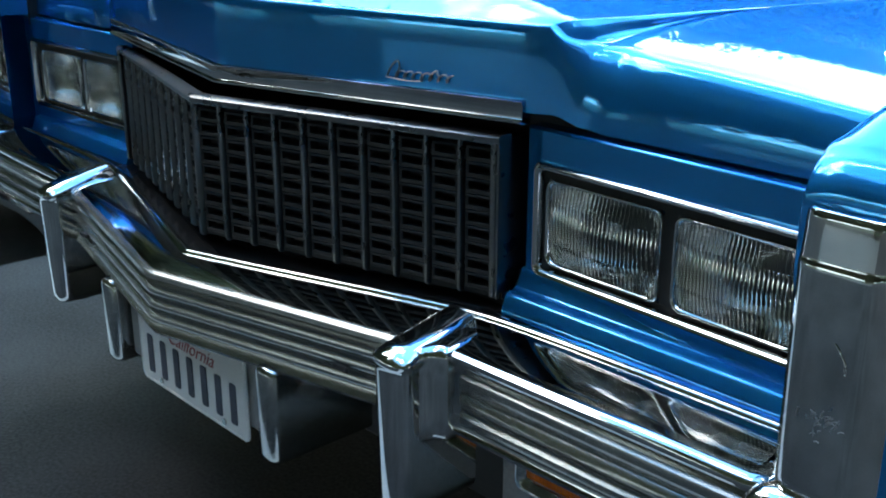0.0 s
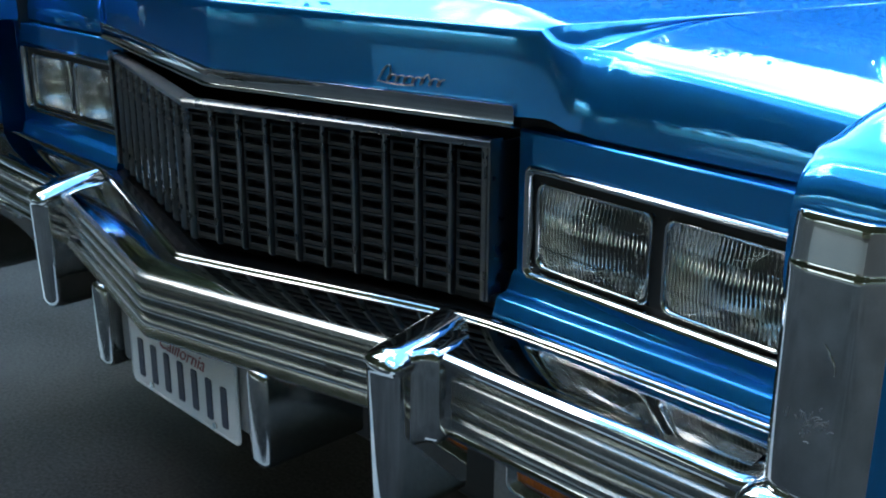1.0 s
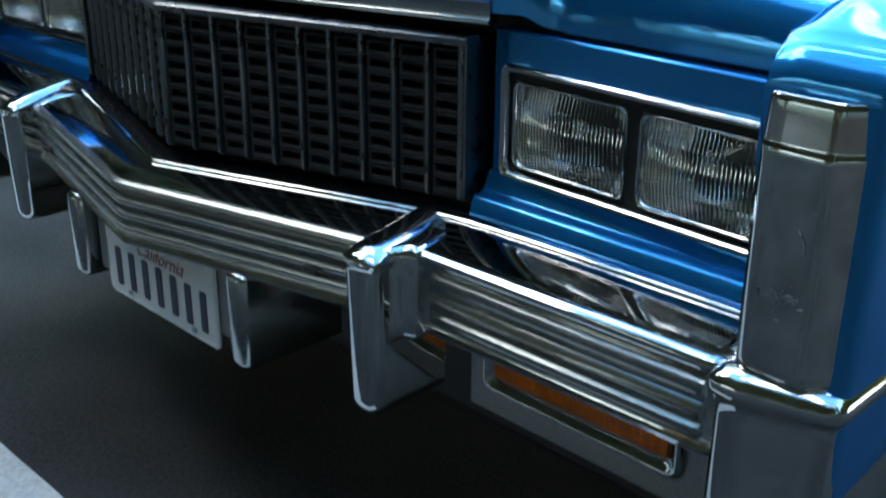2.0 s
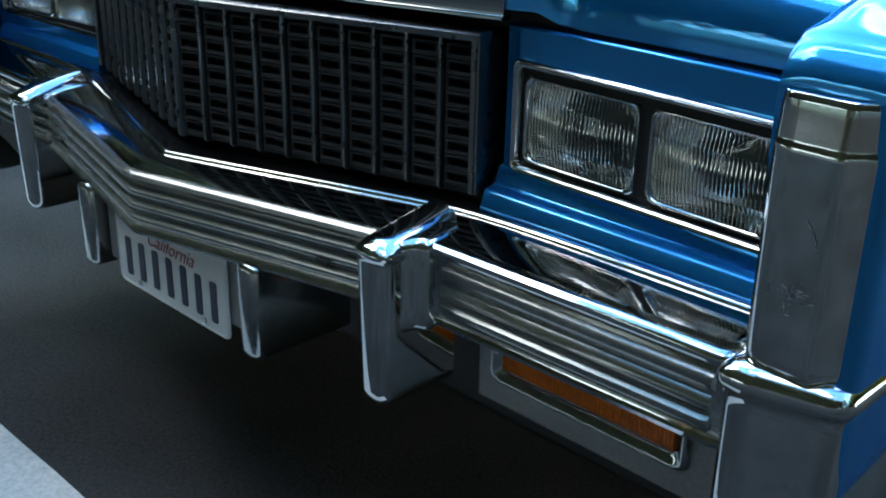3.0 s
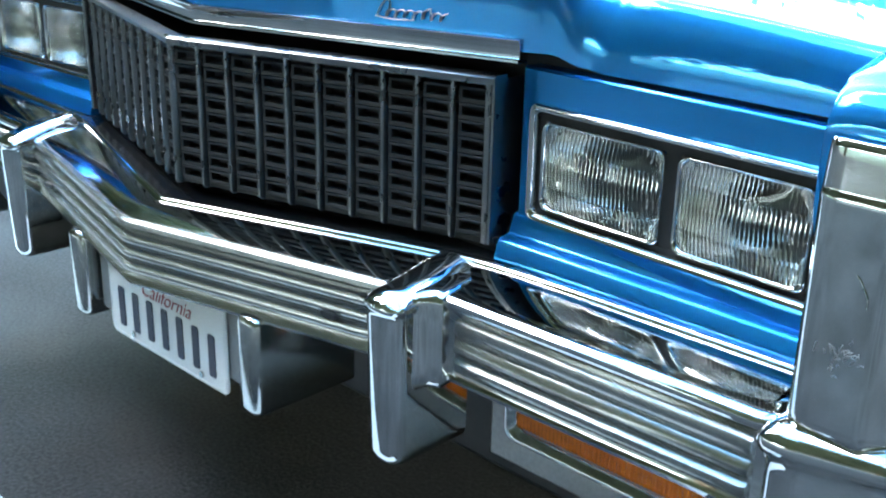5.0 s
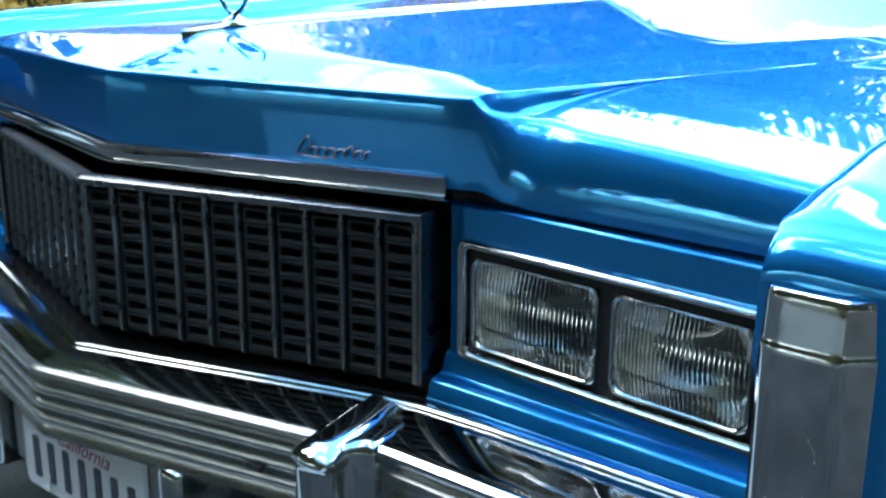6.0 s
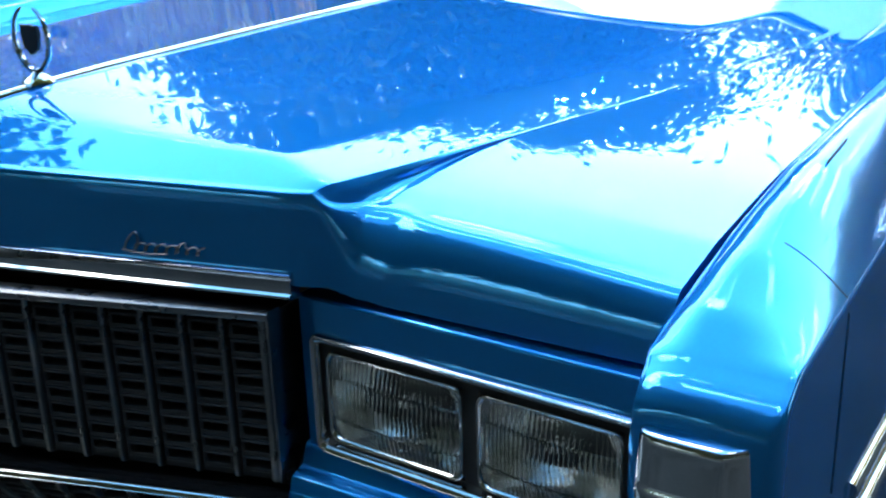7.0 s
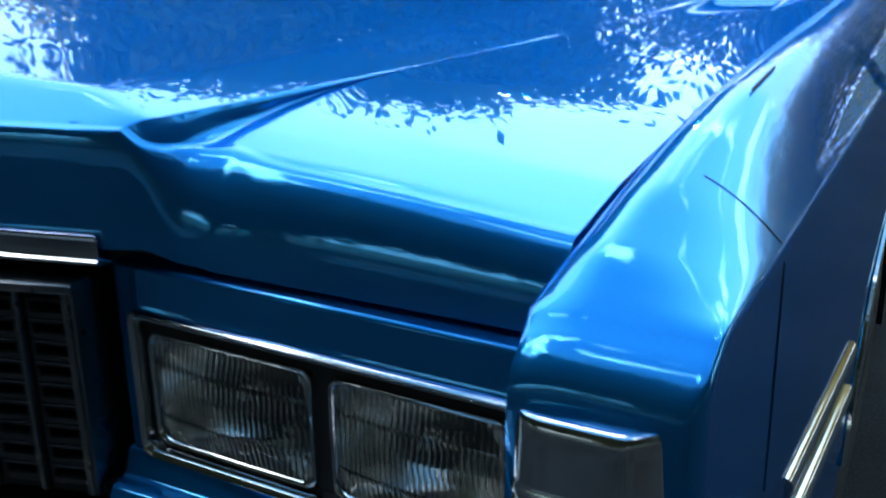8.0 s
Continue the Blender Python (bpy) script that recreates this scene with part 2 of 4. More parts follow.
sheet("ground", -400, 400, -400, 400, -0.03, 8, 8, 0.0, GRASS, "dull green grass reaching to the distance", "ground")
sheet("road", -14, 14, -8, 9, 0.0, 4, 4, 0.0, ASPHALT, "dark worn grey asphalt under the car", "road")
rnd = random.Random(8)
edge = [(x, -0.17 + rnd.uniform(-0.004, 0.004)) for x in np.linspace(-6, 0.72, 60)]
cv = [(x, y, 0.006) for x, y in edge] + [(x, -0.42, 0.006) for x, y in edge] + [(x, y, -0.04) for x, y in edge] + [(x, -0.42, -0.04) for x, y in edge]
n_ = len(edge)
cf = [(i, i + 1, n_ + i + 1, n_ + i) for i in range(n_ - 1)] + [(i, 2 * n_ + i, 2 * n_ + i + 1, i + 1) for i in range(n_ - 1)] + [(n_ + i, n_ + i + 1, 3 * n_ + i + 1, 3 * n_ + i) for i in range(n_ - 1)]
tagged(mesh_ob("pavement", cv, cf, CONCRETE), "pale weathered concrete strip beside the asphalt", "pavement", kind="structure")

sv = [(-16.0, 1.6), (-3.2, 1.6), (-3.2, 9.5), (-16.0, 9.5)]
tagged(mesh_ob("pavement", [(x, y, z) for z in (0.006, -0.03) for x, y in sv], [(0, 1, 2, 3), (0, 4, 5, 1), (1, 5, 6, 2), (2, 6, 7, 3), (3, 7, 4, 0)], CONCRETE, smooth=False), "pale sunlit concrete apron beyond the car", "pavement", kind="structure")

# unseen slab, added as the pale patch that the bonnet nose mirrors
dv = [(-1.85, -3.8), (-3.2, -6.2), (3.0, -6.2), (3.0, -3.8)]
tagged(mesh_ob("driveway", [(x, y, z) for z in (0.006, -0.03) for x, y in dv], [(0, 1, 2, 3), (0, 4, 5, 1), (1, 5, 6, 2), (2, 6, 7, 3), (3, 7, 4, 0)], SLAB, smooth=False), "pale concrete slab out of view, added for the patch mirrored in the bonnet", "driveway", kind="structure")

# --- the car ---
car = thing("car", "blue metallic vintage luxury car with chrome front, lamps off", "car")


def seam_x(y):
    return interp(y, [(0.16, 0.884), (0.5, 0.886), (1.2, 0.905), (1.8, 0.915)])


def seam_z(y):
    return interp(y, [(0.16, 0.884), (0.28, 0.902), (0.43, 0.912), (0.68, 0.919), (1.2, 0.925), (1.8, 0.93)])


def soft_min(vals, k):
    """The least of some heights, with the corner between them rounded."""
    lo = min(vals)
    return lo - k * math.log(sum(math.exp(-(q - lo) / k) for q in vals))


def ridge_z(s):
    return interp(s, [(0.0, 0.966), (0.12, 0.9725), (0.2, 0.978), (0.35, 0.983), (0.6, 0.987), (1.0, 0.990), (1.6, 0.990)])


def ridge_y(s):
    return 0.0593 + s + 0.0807 * smooth01((s - 0.02) / 0.8)


def hood():
    """Bonnet half, mirrored: raised middle with a bevelled border, a hollow side wall that dies out, and flanks with a rolled front."""
    A = [(0.0, 0.430), (0.087, 0.452), (0.18, 0.476), (0.41, 0.532), (0.8, 0.60), (1.6, 0.70)]
    W = [(0.0, 0.520), (0.03, 0.534), (0.09, 0.553), (0.15, 0.570), (0.27, 0.604), (0.5, 0.660), (0.96, 0.755), (1.6, 0.83)]
    VO = [(0.0, 0.042), (0.03, 0.031), (0.06, 0.025), (0.1, 0.020), (0.2, 0.013), (0.3, 0.010), (1.6, 0.010)]
    FOOT = [(0.158, 0.893), (0.185, 0.905), (0.21, 0.9135), (0.25, 0.9205), (0.3, 0.9275), (0.35, 0.933), (0.4, 0.937), (0.45, 0.9395), (1.7, 0.955)]
    plan = lambda x: 0.047 + 0.190 * math.hypot(x, 0.012) if x < 0.48 else 0.1382 + 0.030 * smooth01((x - 0.475) / 0.10)
    tops = [0.0, 0.004, 0.009, 0.015, 0.022, 0.030, 0.038, 0.046, 0.054, 0.062, 0.070, 0.078, 0.086, 0.096, 0.11, 0.13, 0.15, 0.175, 0.2, 0.23, 0.265, 0.3, 0.34, 0.38, 0.43, 0.48, 0.54, 0.6, 0.68, 0.76, 0.86, 0.96, 1.08, 1.2, 1.32, 1.44, 1.54, 1.59]
    nf = 16
    ks = ([("p", k) for k in (0, .004, .012, .025, .05, .1, .18, .28, .38, .48, .58, .68, .76, .83, .88, .92, .95, .975, 1.0)] + [("b", k) for k in (.08, .2, .35, .5, .65, .8, .88, .94, .975, 1.0)]
          + [("w", k) for k in (.015, .04, .08, .13, .19, .26, .34, .43, .52, .62, .72, .83, .92, 1.0)] + [("f", k) for k in (.015, .03, .05, .07, .095, .12, .15, .19, .28, .38, .48, .58, .68, .78, .86, .92, .955, .98, .992, 1.0)] + [("e", 1)])
    verts = []
    for kind, k in ks:
        def across(s, yy):
            a, w = interp(s, A), interp(s, W)
            v, sx = w + interp(s, VO), seam_x(yy)
            return {"p": k * a, "b": a + k * (w - a), "w": w + k * (v - w), "f": v + k * (sx - v), "e": sx}[kind]

        def height(x, s, yy):
            a, w = interp(s, A), interp(s, W)
            zc = ridge_z(s)
            zA = 0.9525 + 0.016 * smooth01((s - 0.08) / 1.6)
            zW = 0.9385 + 0.008 * smooth01(s / 1.2)
            zV = soft_min((interp(yy, FOOT), zW - 0.0006), 0.0006)
            if kind in "pb":
                return soft_min((0.9345 + 0.29 * s, zc + (zA - zc) * min(1, x / a) ** 0.95 - 0.01 * max(0.0, x - a), zW + (zA - zW) * (w - x) / (w - a)), 0.0006)
            if kind == "w":
                top = soft_min((0.9345 + 0.29 * s, zA + 0.002, zW), 0.0006)
                return zV + (top - zV) * (1 - k) ** 1.25
            z = zV + (seam_z(yy) - zV) * k + 0.0025 * math.sin(math.pi * min(1, k)) ** 1.4
            return z if kind == "f" else z - 0.03

        x0 = across(0.0, 0.16)
        share = {"p": 1.0, "b": 1.0, "w": 1 - 0.8 * smooth01((k - 0.15) / 0.85), "f": 0.2 * (1 - smooth01(k / 0.1)), "e": 0.0}[kind]
        y0 = plan(x0)
        # rolled front: tight at the middle, wide on the flank
        wide = {"f": 0.036 - 0.008 * k + 0.018 * (1 - smooth01(k / 0.25)), "e": 0.028}.get(kind, 0.054)
        depth, low, square = wide + (0.010 - wide) * share, 0.822 + 0.014 * share, 0.92 + (0.30 - 0.92) * share
        for r in range(nf):
            ph = 0.5 * math.pi * r / nf
            zt = height(x0, 0.0, y0 + depth)
            if r == 0:
                verts.append((x0, y0 + 0.022, low - 0.001))
            c, q = math.cos(ph) ** square, math.sin(ph) ** square
            verts.append((x0, y0 + depth * (1 - c), low + (zt - low) * q))
        for s in tops:
            yy = y0 + depth + s + (0.14 - y0 - depth) * smooth01((s - 0.02) / 0.8)
            x = across(s, max(yy, 0.16))
            verts.append((x, yy, height(x, s, max(yy, 0.16))))
    n = nf + 1 + len(tops)
    faces = [(i * n + j, (i + 1) * n + j, (i + 1) * n + j + 1, i * n + j + 1) for i in range(len(ks) - 1) for j in range(n - 1)]
    g = (verts, faces)
    return mesh_ob("hood", *join(g, mirror(g)), PAINT, car, "blue metallic bonnet with raised middle and central ridge", angle=75)


hood()


def fender_top(y):
    return interp(y, [(0.036, 0.870), (0.12, 0.905), (0.20, 0.925), (0.30, 0.942), (0.40, 0.954), (0.6, 0.963), (1.0, 0.970), (1.9, 0.975)])


def fender(side):
    """Front wing: arched crown between the bonnet seam and an outer crease, upright side, rolled front end."""
    loops = []
    arch_c, arch_r, y_front, roll = 1.30, 0.42, 0.036, 0.040
    ys = [y_front + roll * (1 - math.cos(a)) for a in np.linspace(0, math.pi / 2, 12)] + list(np.linspace(0.09, 0.42, 23)) + [0.46, 0.5, 0.55, 0.6, 0.66, 0.72, 0.78, 0.84]
    ys += [arch_c - arch_r * math.cos(a) for a in np.linspace(0.02, math.pi - 0.02, 19)] + [1.80]
    for y in ys:
        q = max(0.0, 1 - (y - y_front) / roll)
        drop = 0.036 * (1 - math.sqrt(max(0.0, 1 - q * q)))
        zt = fender_top(max(y, 0.065)) + 0.002 - drop
        xin = seam_x(max(y, 0.16)) + 0.004 + 0.014 * (1 - smooth01((y - 0.03) / 0.12))
        xo = 1.0125 - 0.012 * (1 - math.sqrt(max(0.0, 1 - max(0.0, 1 - (y - y_front) / 0.016) ** 2)))
        zs = min(seam_z(max(y, 0.16)) - 0.001, zt - 0.006)
        ze = min(0.888 - drop, zt - 0.002)
        xm = xin + (0.34 + 0.10 * smooth01((y - 0.1) / 0.5)) * (xo - xin)
        d = abs(y - arch_c)
        zb = 0.33 if d >= arch_r else 0.36 + math.sqrt(max(0, arch_r ** 2 - d ** 2)) * 0.80
        zb = min(zb, 0.66)
        mid_z = max(zb + 0.02, 0.70)
        lp = [(xin, zs - 0.06), (xin, zs - 0.014), (xin + 0.0005, zs - 0.005)]
        for k in np.linspace(0, 1, 9):
            lp.append((xin + 0.002 + (xm - xin - 0.002) * k, zt - (zt - zs) * (1 - k) ** 2.1))
        for k in np.linspace(0, 1, 14)[1:]:
            lp.append((xm + (xo - 0.003 - xm) * k, zt - (zt - ze) * k ** 1.75))
        lp += [(xo - 0.0012, ze - 0.002), (xo - 0.0002, ze - 0.006), (xo, ze - 0.012), (xo + 0.001, mid_z), (xo - 0.002, mid_z - 0.4 * (mid_z - zb)), (xo - 0.006, zb + 0.012), (xo - 0.010, zb), (xo - 0.030, zb)]
        loops.append([(side * px, y, pz) for px, pz in lp])
    v, f = loft(loops, closed=False, caps=False)
    f.append(tuple(range(len(loops[0]))))
    return mesh_ob("fender", v, f, PAINT, car, "", angle=60)


for sd in (1, -1):
    fd = fender(sd)
    # wheel arch lip
    pts = [(sd * 1.008, 1.30 - 0.42 * math.cos(a), 0.355 + 0.42 * math.sin(a) * 0.80 if 0.42 * math.sin(a) * 0.8 < 0.305 else 0.66) for a in np.linspace(0.05, math.pi - 0.05, 24)]
    mesh_ob("wheel_arch_trim", *tube(pts, 0.006), CHROME, fd, "thin chrome wheel arch lip")


def profile_bar(prof, xs, y_of, z_of=lambda x: 0.0):
    """A bar along x: prof is a closed loop of (y, z)."""
    loops = [[(x, y_of(x) + py, z_of(x) + pz) for py, pz in prof] for x in xs]
    return loft(loops)


# front shell: black recess behind grille and lamps
mesh_ob("inner_panel", *box(-0.90, 0.90, 0.215, 0.235, 0.25, 0.86), BLACK, car, "black inner front panel")
mesh_ob("lock_rail", *box(-0.88, 0.88, 0.19, 0.2145, 0.80, 0.834), BLACK, car, "black bonnet lock rail")
mesh_ob("grille_tray", *box(-0.50, 0.50, 0.150, 0.2, 0.58, 0.602), BLACK, car, "black tray behind the grille")

# bonnet edge moulding
prof = [(-0.008, 0.0275), (-0.0105, 0.026), (-0.0105, 0.0232), (-0.0085, 0.0212), (-0.0095, 0.006), (-0.0125, 0.004), (-0.0125, 0.0015), (-0.010, 0.0), (0.004, -0.001), (0.006, 0.0275)]
v1, f1 = profile_bar(prof, [0.0, 0.01, 0.20, 0.493, 0.4985], lambda x: 0.0515 + 0.190 * math.hypot(x, 0.012), lambda x: 0.8150 + 0.0165 * x)
trim = mesh_ob("bonnet_moulding", *join((v1, f1), mirror((v1, f1))), CHROME, car, "chrome moulding along the bonnet edge", angle=50)


# grille
def grille():
    prof = [(-0.008, 0.0), (-0.010, 0.003), (-0.010, 0.008), (-0.006, 0.011), (0.012, 0.011), (0.012, 0.0)]
    sl = 0.275
    top = profile_bar(prof, [0.0, 0.25, 0.470], lambda x: 0.010 + sl * x, lambda x: 0.7925 + 0.006 * x)
    endbar = join(box(0.458, 0.464, 0.1285, 0.139, 0.604, 0.795), box(0.464, 0.4665, 0.135, 0.19, 0.604, 0.80), box(0.4665, 0.470, 0.130, 0.134, 0.604, 0.80))
    low = profile_bar([(-0.002, 0), (-0.002, 0.008), (0.012, 0.008), (0.012, 0)], [0.0, 0.25, 0.470], lambda x: 0.012 + sl * x, lambda x: 0.602)
    fr = join(top, endbar)
    g = mesh_ob("grille", *join(fr, mirror(fr)), GRILLE_EDGE, car, "dark egg-crate grille with grey metal surround", angle=40)
    mesh_ob("lower_rail", *join(low, mirror(low)), BLACK, g, "black lower grille rail")
    back = profile_bar([(0.0, 0), (0.0, 0.19), (0.004, 0.19), (0.004, 0)], [0.0, 0.25, 0.462], lambda x: 0.030 + sl * x, lambda x: 0.605)
    mesh_ob("backing", *join(back, mirror(back)), BLACK, g, "black mesh behind the grille")
    # one upright and one cell, shared by all repeats
    up = loft([[(-0.0035, 0.004, z), (-0.0035, -0.0035 + c, z), (-0.0015, -0.0065 + c, z), (0.0015, -0.0065 + c, z), (0.0035, -0.0035 + c, z), (0.0035, 0.004, z)] for z, c in ((0.0, 0.004), (0.004, 0.0), (0.194, 0.0))])
    w, h = 0.0196, 0.0098
    iw, ih = 0.0150, 0.0052
    def ring(a, b, y, dz=0.0):
        return [(-a, y, -b + dz), (a, y, -b + dz), (a, y, b + dz), (-a, y, b + dz)]
    cell = loft([ring(w, h, 0.012), ring(w, h, 0.000), ring(w - 0.0012, h - 0.0012, -0.0015), ring(iw, ih, -0.0010, 0.0008), ring(iw - 0.002, ih - 0.0012, 0.014, 0.0008)], caps=False)
    ub = mesh_ob("upright", *up, GRILLE_EDGE, g)
    cb = mesh_ob("cell", *cell, GRILLE_GREY, g, smooth=False)
    first = True
    pitch = 0.0462
    for sd in (1, -1):
        for i in range(11):
            if i == 0 and sd < 0:
                continue
            x = i * pitch
            m = pose(sd * x, 0.0078 + sl * x, 0.600 + 0.006 * x, 0, 0, sd * math.degrees(math.atan(sl)) if i else 0)
            if i < 10 or True:
                o = ub if first else new("upright", ub.data)
                o.parent, o.matrix_basis = g, m
                first = False
    first = True
    for sd in (1, -1):
        for i in range(10):
            for j in range(9):
                x = (i + 0.5) * pitch
                m = pose(sd * x, 0.009 + sl * x, 0.6165 + 0.0200 * j + 0.006 * x, 0, 0, sd * math.degrees(math.atan(sl)))
                o = cb if first else new("cell", cb.data)
                o.parent, o.matrix_basis = g, m
                first = False
    return g


grille()


# headlamp panels
def lamp_panel(sd):
    def plate_with_hole(x0, x1, z0, z1, hx0, hx1, hz0, hz1, yf, yb):
        o = [(x0, z0), (x1, z0), (x1, z1), (x0, z1)]
        i = [(hx0, hz0), (hx1, hz0), (hx1, hz1), (hx0, hz1)]
        lps = [[(sd * x, yb, z) for x, z in o], [(sd * x, yf, z) for x, z in o], [(sd * x, yf, z) for x, z in i], [(sd * x, yb, z) for x, z in i]]
        return loft(lps, caps=False)

    def swept(geo):
        """The lamp panel runs slightly forward towards its outer end."""
        return [(x, y - 0.045 * max(0.0, abs(x) - 0.55), z) for x, y, z in geo[0]], geo[1]
    panel = mesh_ob("headlamp_panel", *swept(plate_with_hole(0.482, 0.915, 0.600, 0.8165, 0.502, 0.880, 0.642, 0.770, 0.166, 0.20)), PAINT, car, bevel=0.003)
    # bezel
    loops = []
    for off, y in ((0.0, 0.170), (0.0, 0.160), (0.002, 0.158), (0.005, 0.159), (0.007, 0.163), (0.009, 0.163), (0.0105, 0.172)):
        loops.append([(sd * a, y, b) for a, b in rrect(0.4975 + off, 0.884 - off, 0.638 + off, 0.7775 - off, 0.011 - off * 0.5)])
    mesh_ob("lamp_bezel", *swept(loft(loops, caps=False)), CHROME, panel, "chrome headlamp surround", angle=60)
    # black carrier plate
    mesh_ob("lamp_carrier", *swept(join(*[box(*((sd * a, sd * b) if sd > 0 else (-b, -a)), 0.171, 0.176, c, d) for a, b, c, d in
                                   ((0.502, 0.880, 0.757, 0.773), (0.502, 0.880, 0.640, 0.652), (0.502, 0.514, 0.652, 0.757), (0.680, 0.698, 0.652, 0.757), (0.850, 0.880, 0.652, 0.757))])), BLACK, panel, "black lamp carrier")
    for cx, hw in ((0.597, 0.0842), (0.775, 0.0775)):
        hh, cz = 0.0530, 0.7045
        lamp = mesh_ob("headlamp", *swept(loft([[(sd * (cx + a), y, cz + b) for a, b in rrect(-hw + o, hw - o, -hh + o, hh - o, 0.012)] for o, y in ((0.0, 0.174), (0.0, 0.166), (0.0012, 0.1645), (0.003, 0.165), (0.0042, 0.169))], caps=False)), CHROME, car, "rectangular sealed-beam headlamp, unlit", angle=60)
        # parabolic reflector cut by flat shelves above and below
        a_, b_, foc = hw - 0.004, hh - 0.004, 0.072
        nu, nv = 28, 18
        bowl = [[(sd * (cx + a_ * math.sin(0.5 * math.pi * (2 * u / nu - 1))), 0.172 + foc * (1 - ((a_ * math.sin(0.5 * math.pi * (2 * u / nu - 1))) ** 2 + (b_ * (2 * w / nv - 1)) ** 2) / a_ ** 2), cz + b_ * (2 * w / nv - 1)) for u in range(nu + 1)] for w in range(nv + 1)]
        bowl = [[(x, max(y, 0.173), z) for x, y, z in row] for row in bowl]
        shelf_top = [(x, 0.1725, z) for x, y, z in bowl[-1]]
        shelf_low = [(x, 0.1725, z) for x, y, z in bowl[0]]
        mesh_ob("reflector", *swept(loft([shelf_low] + bowl + [shelf_top], closed=False, caps=False)), REFLECTOR, lamp, "silvered reflector bowl", angle=40)
        # bulb shield
        mesh_ob("bulb", *swept(tube([(sd * cx, 0.243, cz), (sd * cx, 0.225, cz), (sd * cx, 0.209, cz), (sd * cx, 0.203, cz)], 0.008, 10)), REFLECTOR, lamp)
        # lens with vertical flutes on its back
        a0, a1, b0, b1 = -hw + 0.004, hw - 0.004, -hh + 0.004, hh - 0.004
        nx, nz = 180, 20
        vs, fs = [], []
        for j in range(nz + 1):
            for i in range(nx + 1):
                u, w = i / nx, j / nz
                dome = 0.008 * (1 - (2 * u - 1) ** 2) * (1 - (2 * w - 1) ** 2)
                vs.append((sd * (cx + a0 + (a1 - a0) * u), 0.1685 - dome, cz + b0 + (b1 - b0) * w))
        for j in range(nz + 1):
            for i in range(nx + 1):
                u, w = i / nx, j / nz
                dome = 0.008 * (1 - (2 * u - 1) ** 2) * (1 - (2 * w - 1) ** 2)
                fl = 0.0012 * abs(math.sin(u * math.pi * 30)) * (1.0 if (j // 5) % 2 == 0 else 0.55) + 0.0022 * (j % 5) / 5
                vs.append((sd * (cx + a0 + (a1 - a0) * u), 0.1715 - dome + fl, cz + b0 + (b1 - b0) * w))
        k = (nx + 1) * (nz + 1)
        for j in range(nz):
            for i in range(nx):
                a = j * (nx + 1) + i
                fs.append((a, a + 1, a + nx + 2, a + nx + 1))
                fs.append((k + a, k + a + nx + 1, k + a + nx + 2, k + a + 1))
        rim = [i for i in range(nx + 1)] + [j * (nx + 1) + nx for j in range(1, nz + 1)] + [nz * (nx + 1) + i for i in range(nx - 1, -1, -1)] + [j * (nx + 1) for j in range(nz - 1, 0, -1)]
        for q in range(len(rim)):
            a, b = rim[q], rim[(q + 1) % len(rim)]
            fs.append((a, a + k, b + k, b))
        ln = mesh_ob("lens", *swept((vs, fs)), LENS_GLASS, lamp, "clear fluted glass lens", angle=25)
        ln.visible_shadow = False
    # sill below the lamps
    pr = [(0.172, 0.640), (0.167, 0.6395), (0.1640, 0.637), (0.1622, 0.633), (0.1570, 0.619), (0.1550, 0.6165), (0.1480, 0.6148), (0.1395, 0.6130), (0.1367, 0.610), (0.1312, 0.592), (0.130, 0.588), (0.18, 0.588)]
    xs = [0.478, 0.482, 0.68, 0.885, 0.890]
    v, f = loft([[(sd * x, y, z) for y, z in pr] for x in xs])
    mesh_ob("lamp_sill", v, f, PAINT, car, "blue painted sill below the headlamps", angle=60)
    return panel


for sd in (1, -1):
    lamp_panel(sd)

# --- bumper ---
bumper = mesh_ob("front_bumper", *join(box(-0.44, 0.44, 0.06, 0.12, 0.47, 0.56)), BLACK, car, "chrome front bumper with ribbed bars and guards")


def v_line(x):
    return -0.089 + 0.205 * abs(x)


# ribbed bar profile: shelf, rolled edge, ribs, underside
def rib_profile(top, bottom, depth):
    pts = [(depth, top), (0.016, top), (0.006, top - 0.001), (0.001, top - 0.005), (0.0, top - 0.011), (0.004, top - 0.016), (0.008, top - 0.018)]
    z0, z1 = top - 0.022, bottom + 0.016
    for k in range(3):
        a = z0 - (z0 - z1) * k / 3
        b = z0 - (z0 - z1) * (k + 1) / 3
        h = a - b
        pts += [(0.009, a), (0.003, a - 0.15 * h), (0.001, a - 0.35 * h), (0.001, a - 0.55 * h), (0.004, a - 0.78 * h), (0.009, a - 0.9 * h)]
    pts += [(0.007, bottom + 0.012), (0.003, bottom + 0.006), (0.006, bottom + 0.001), (0.014, bottom - 0.002), (depth, bottom)]
    return pts


prc = rib_profile(0.0, -0.100, 0.075)
xs = [0.0, 0.012, 0.03, 0.12, 0.24, 0.36, 0.450]
lps = [[(x, v_line(max(x, 0.006)) + py, 0.570 + 0.022 * x + pz) for py, pz in prc] for x in xs]
v, f = loft(lps, closed=False, caps=False)
mesh_ob("centre_bar", *join((v, f), mirror((v, f))), RIB_GREY, bumper, "ribbed V-shaped centre bumper bar", angle=35)
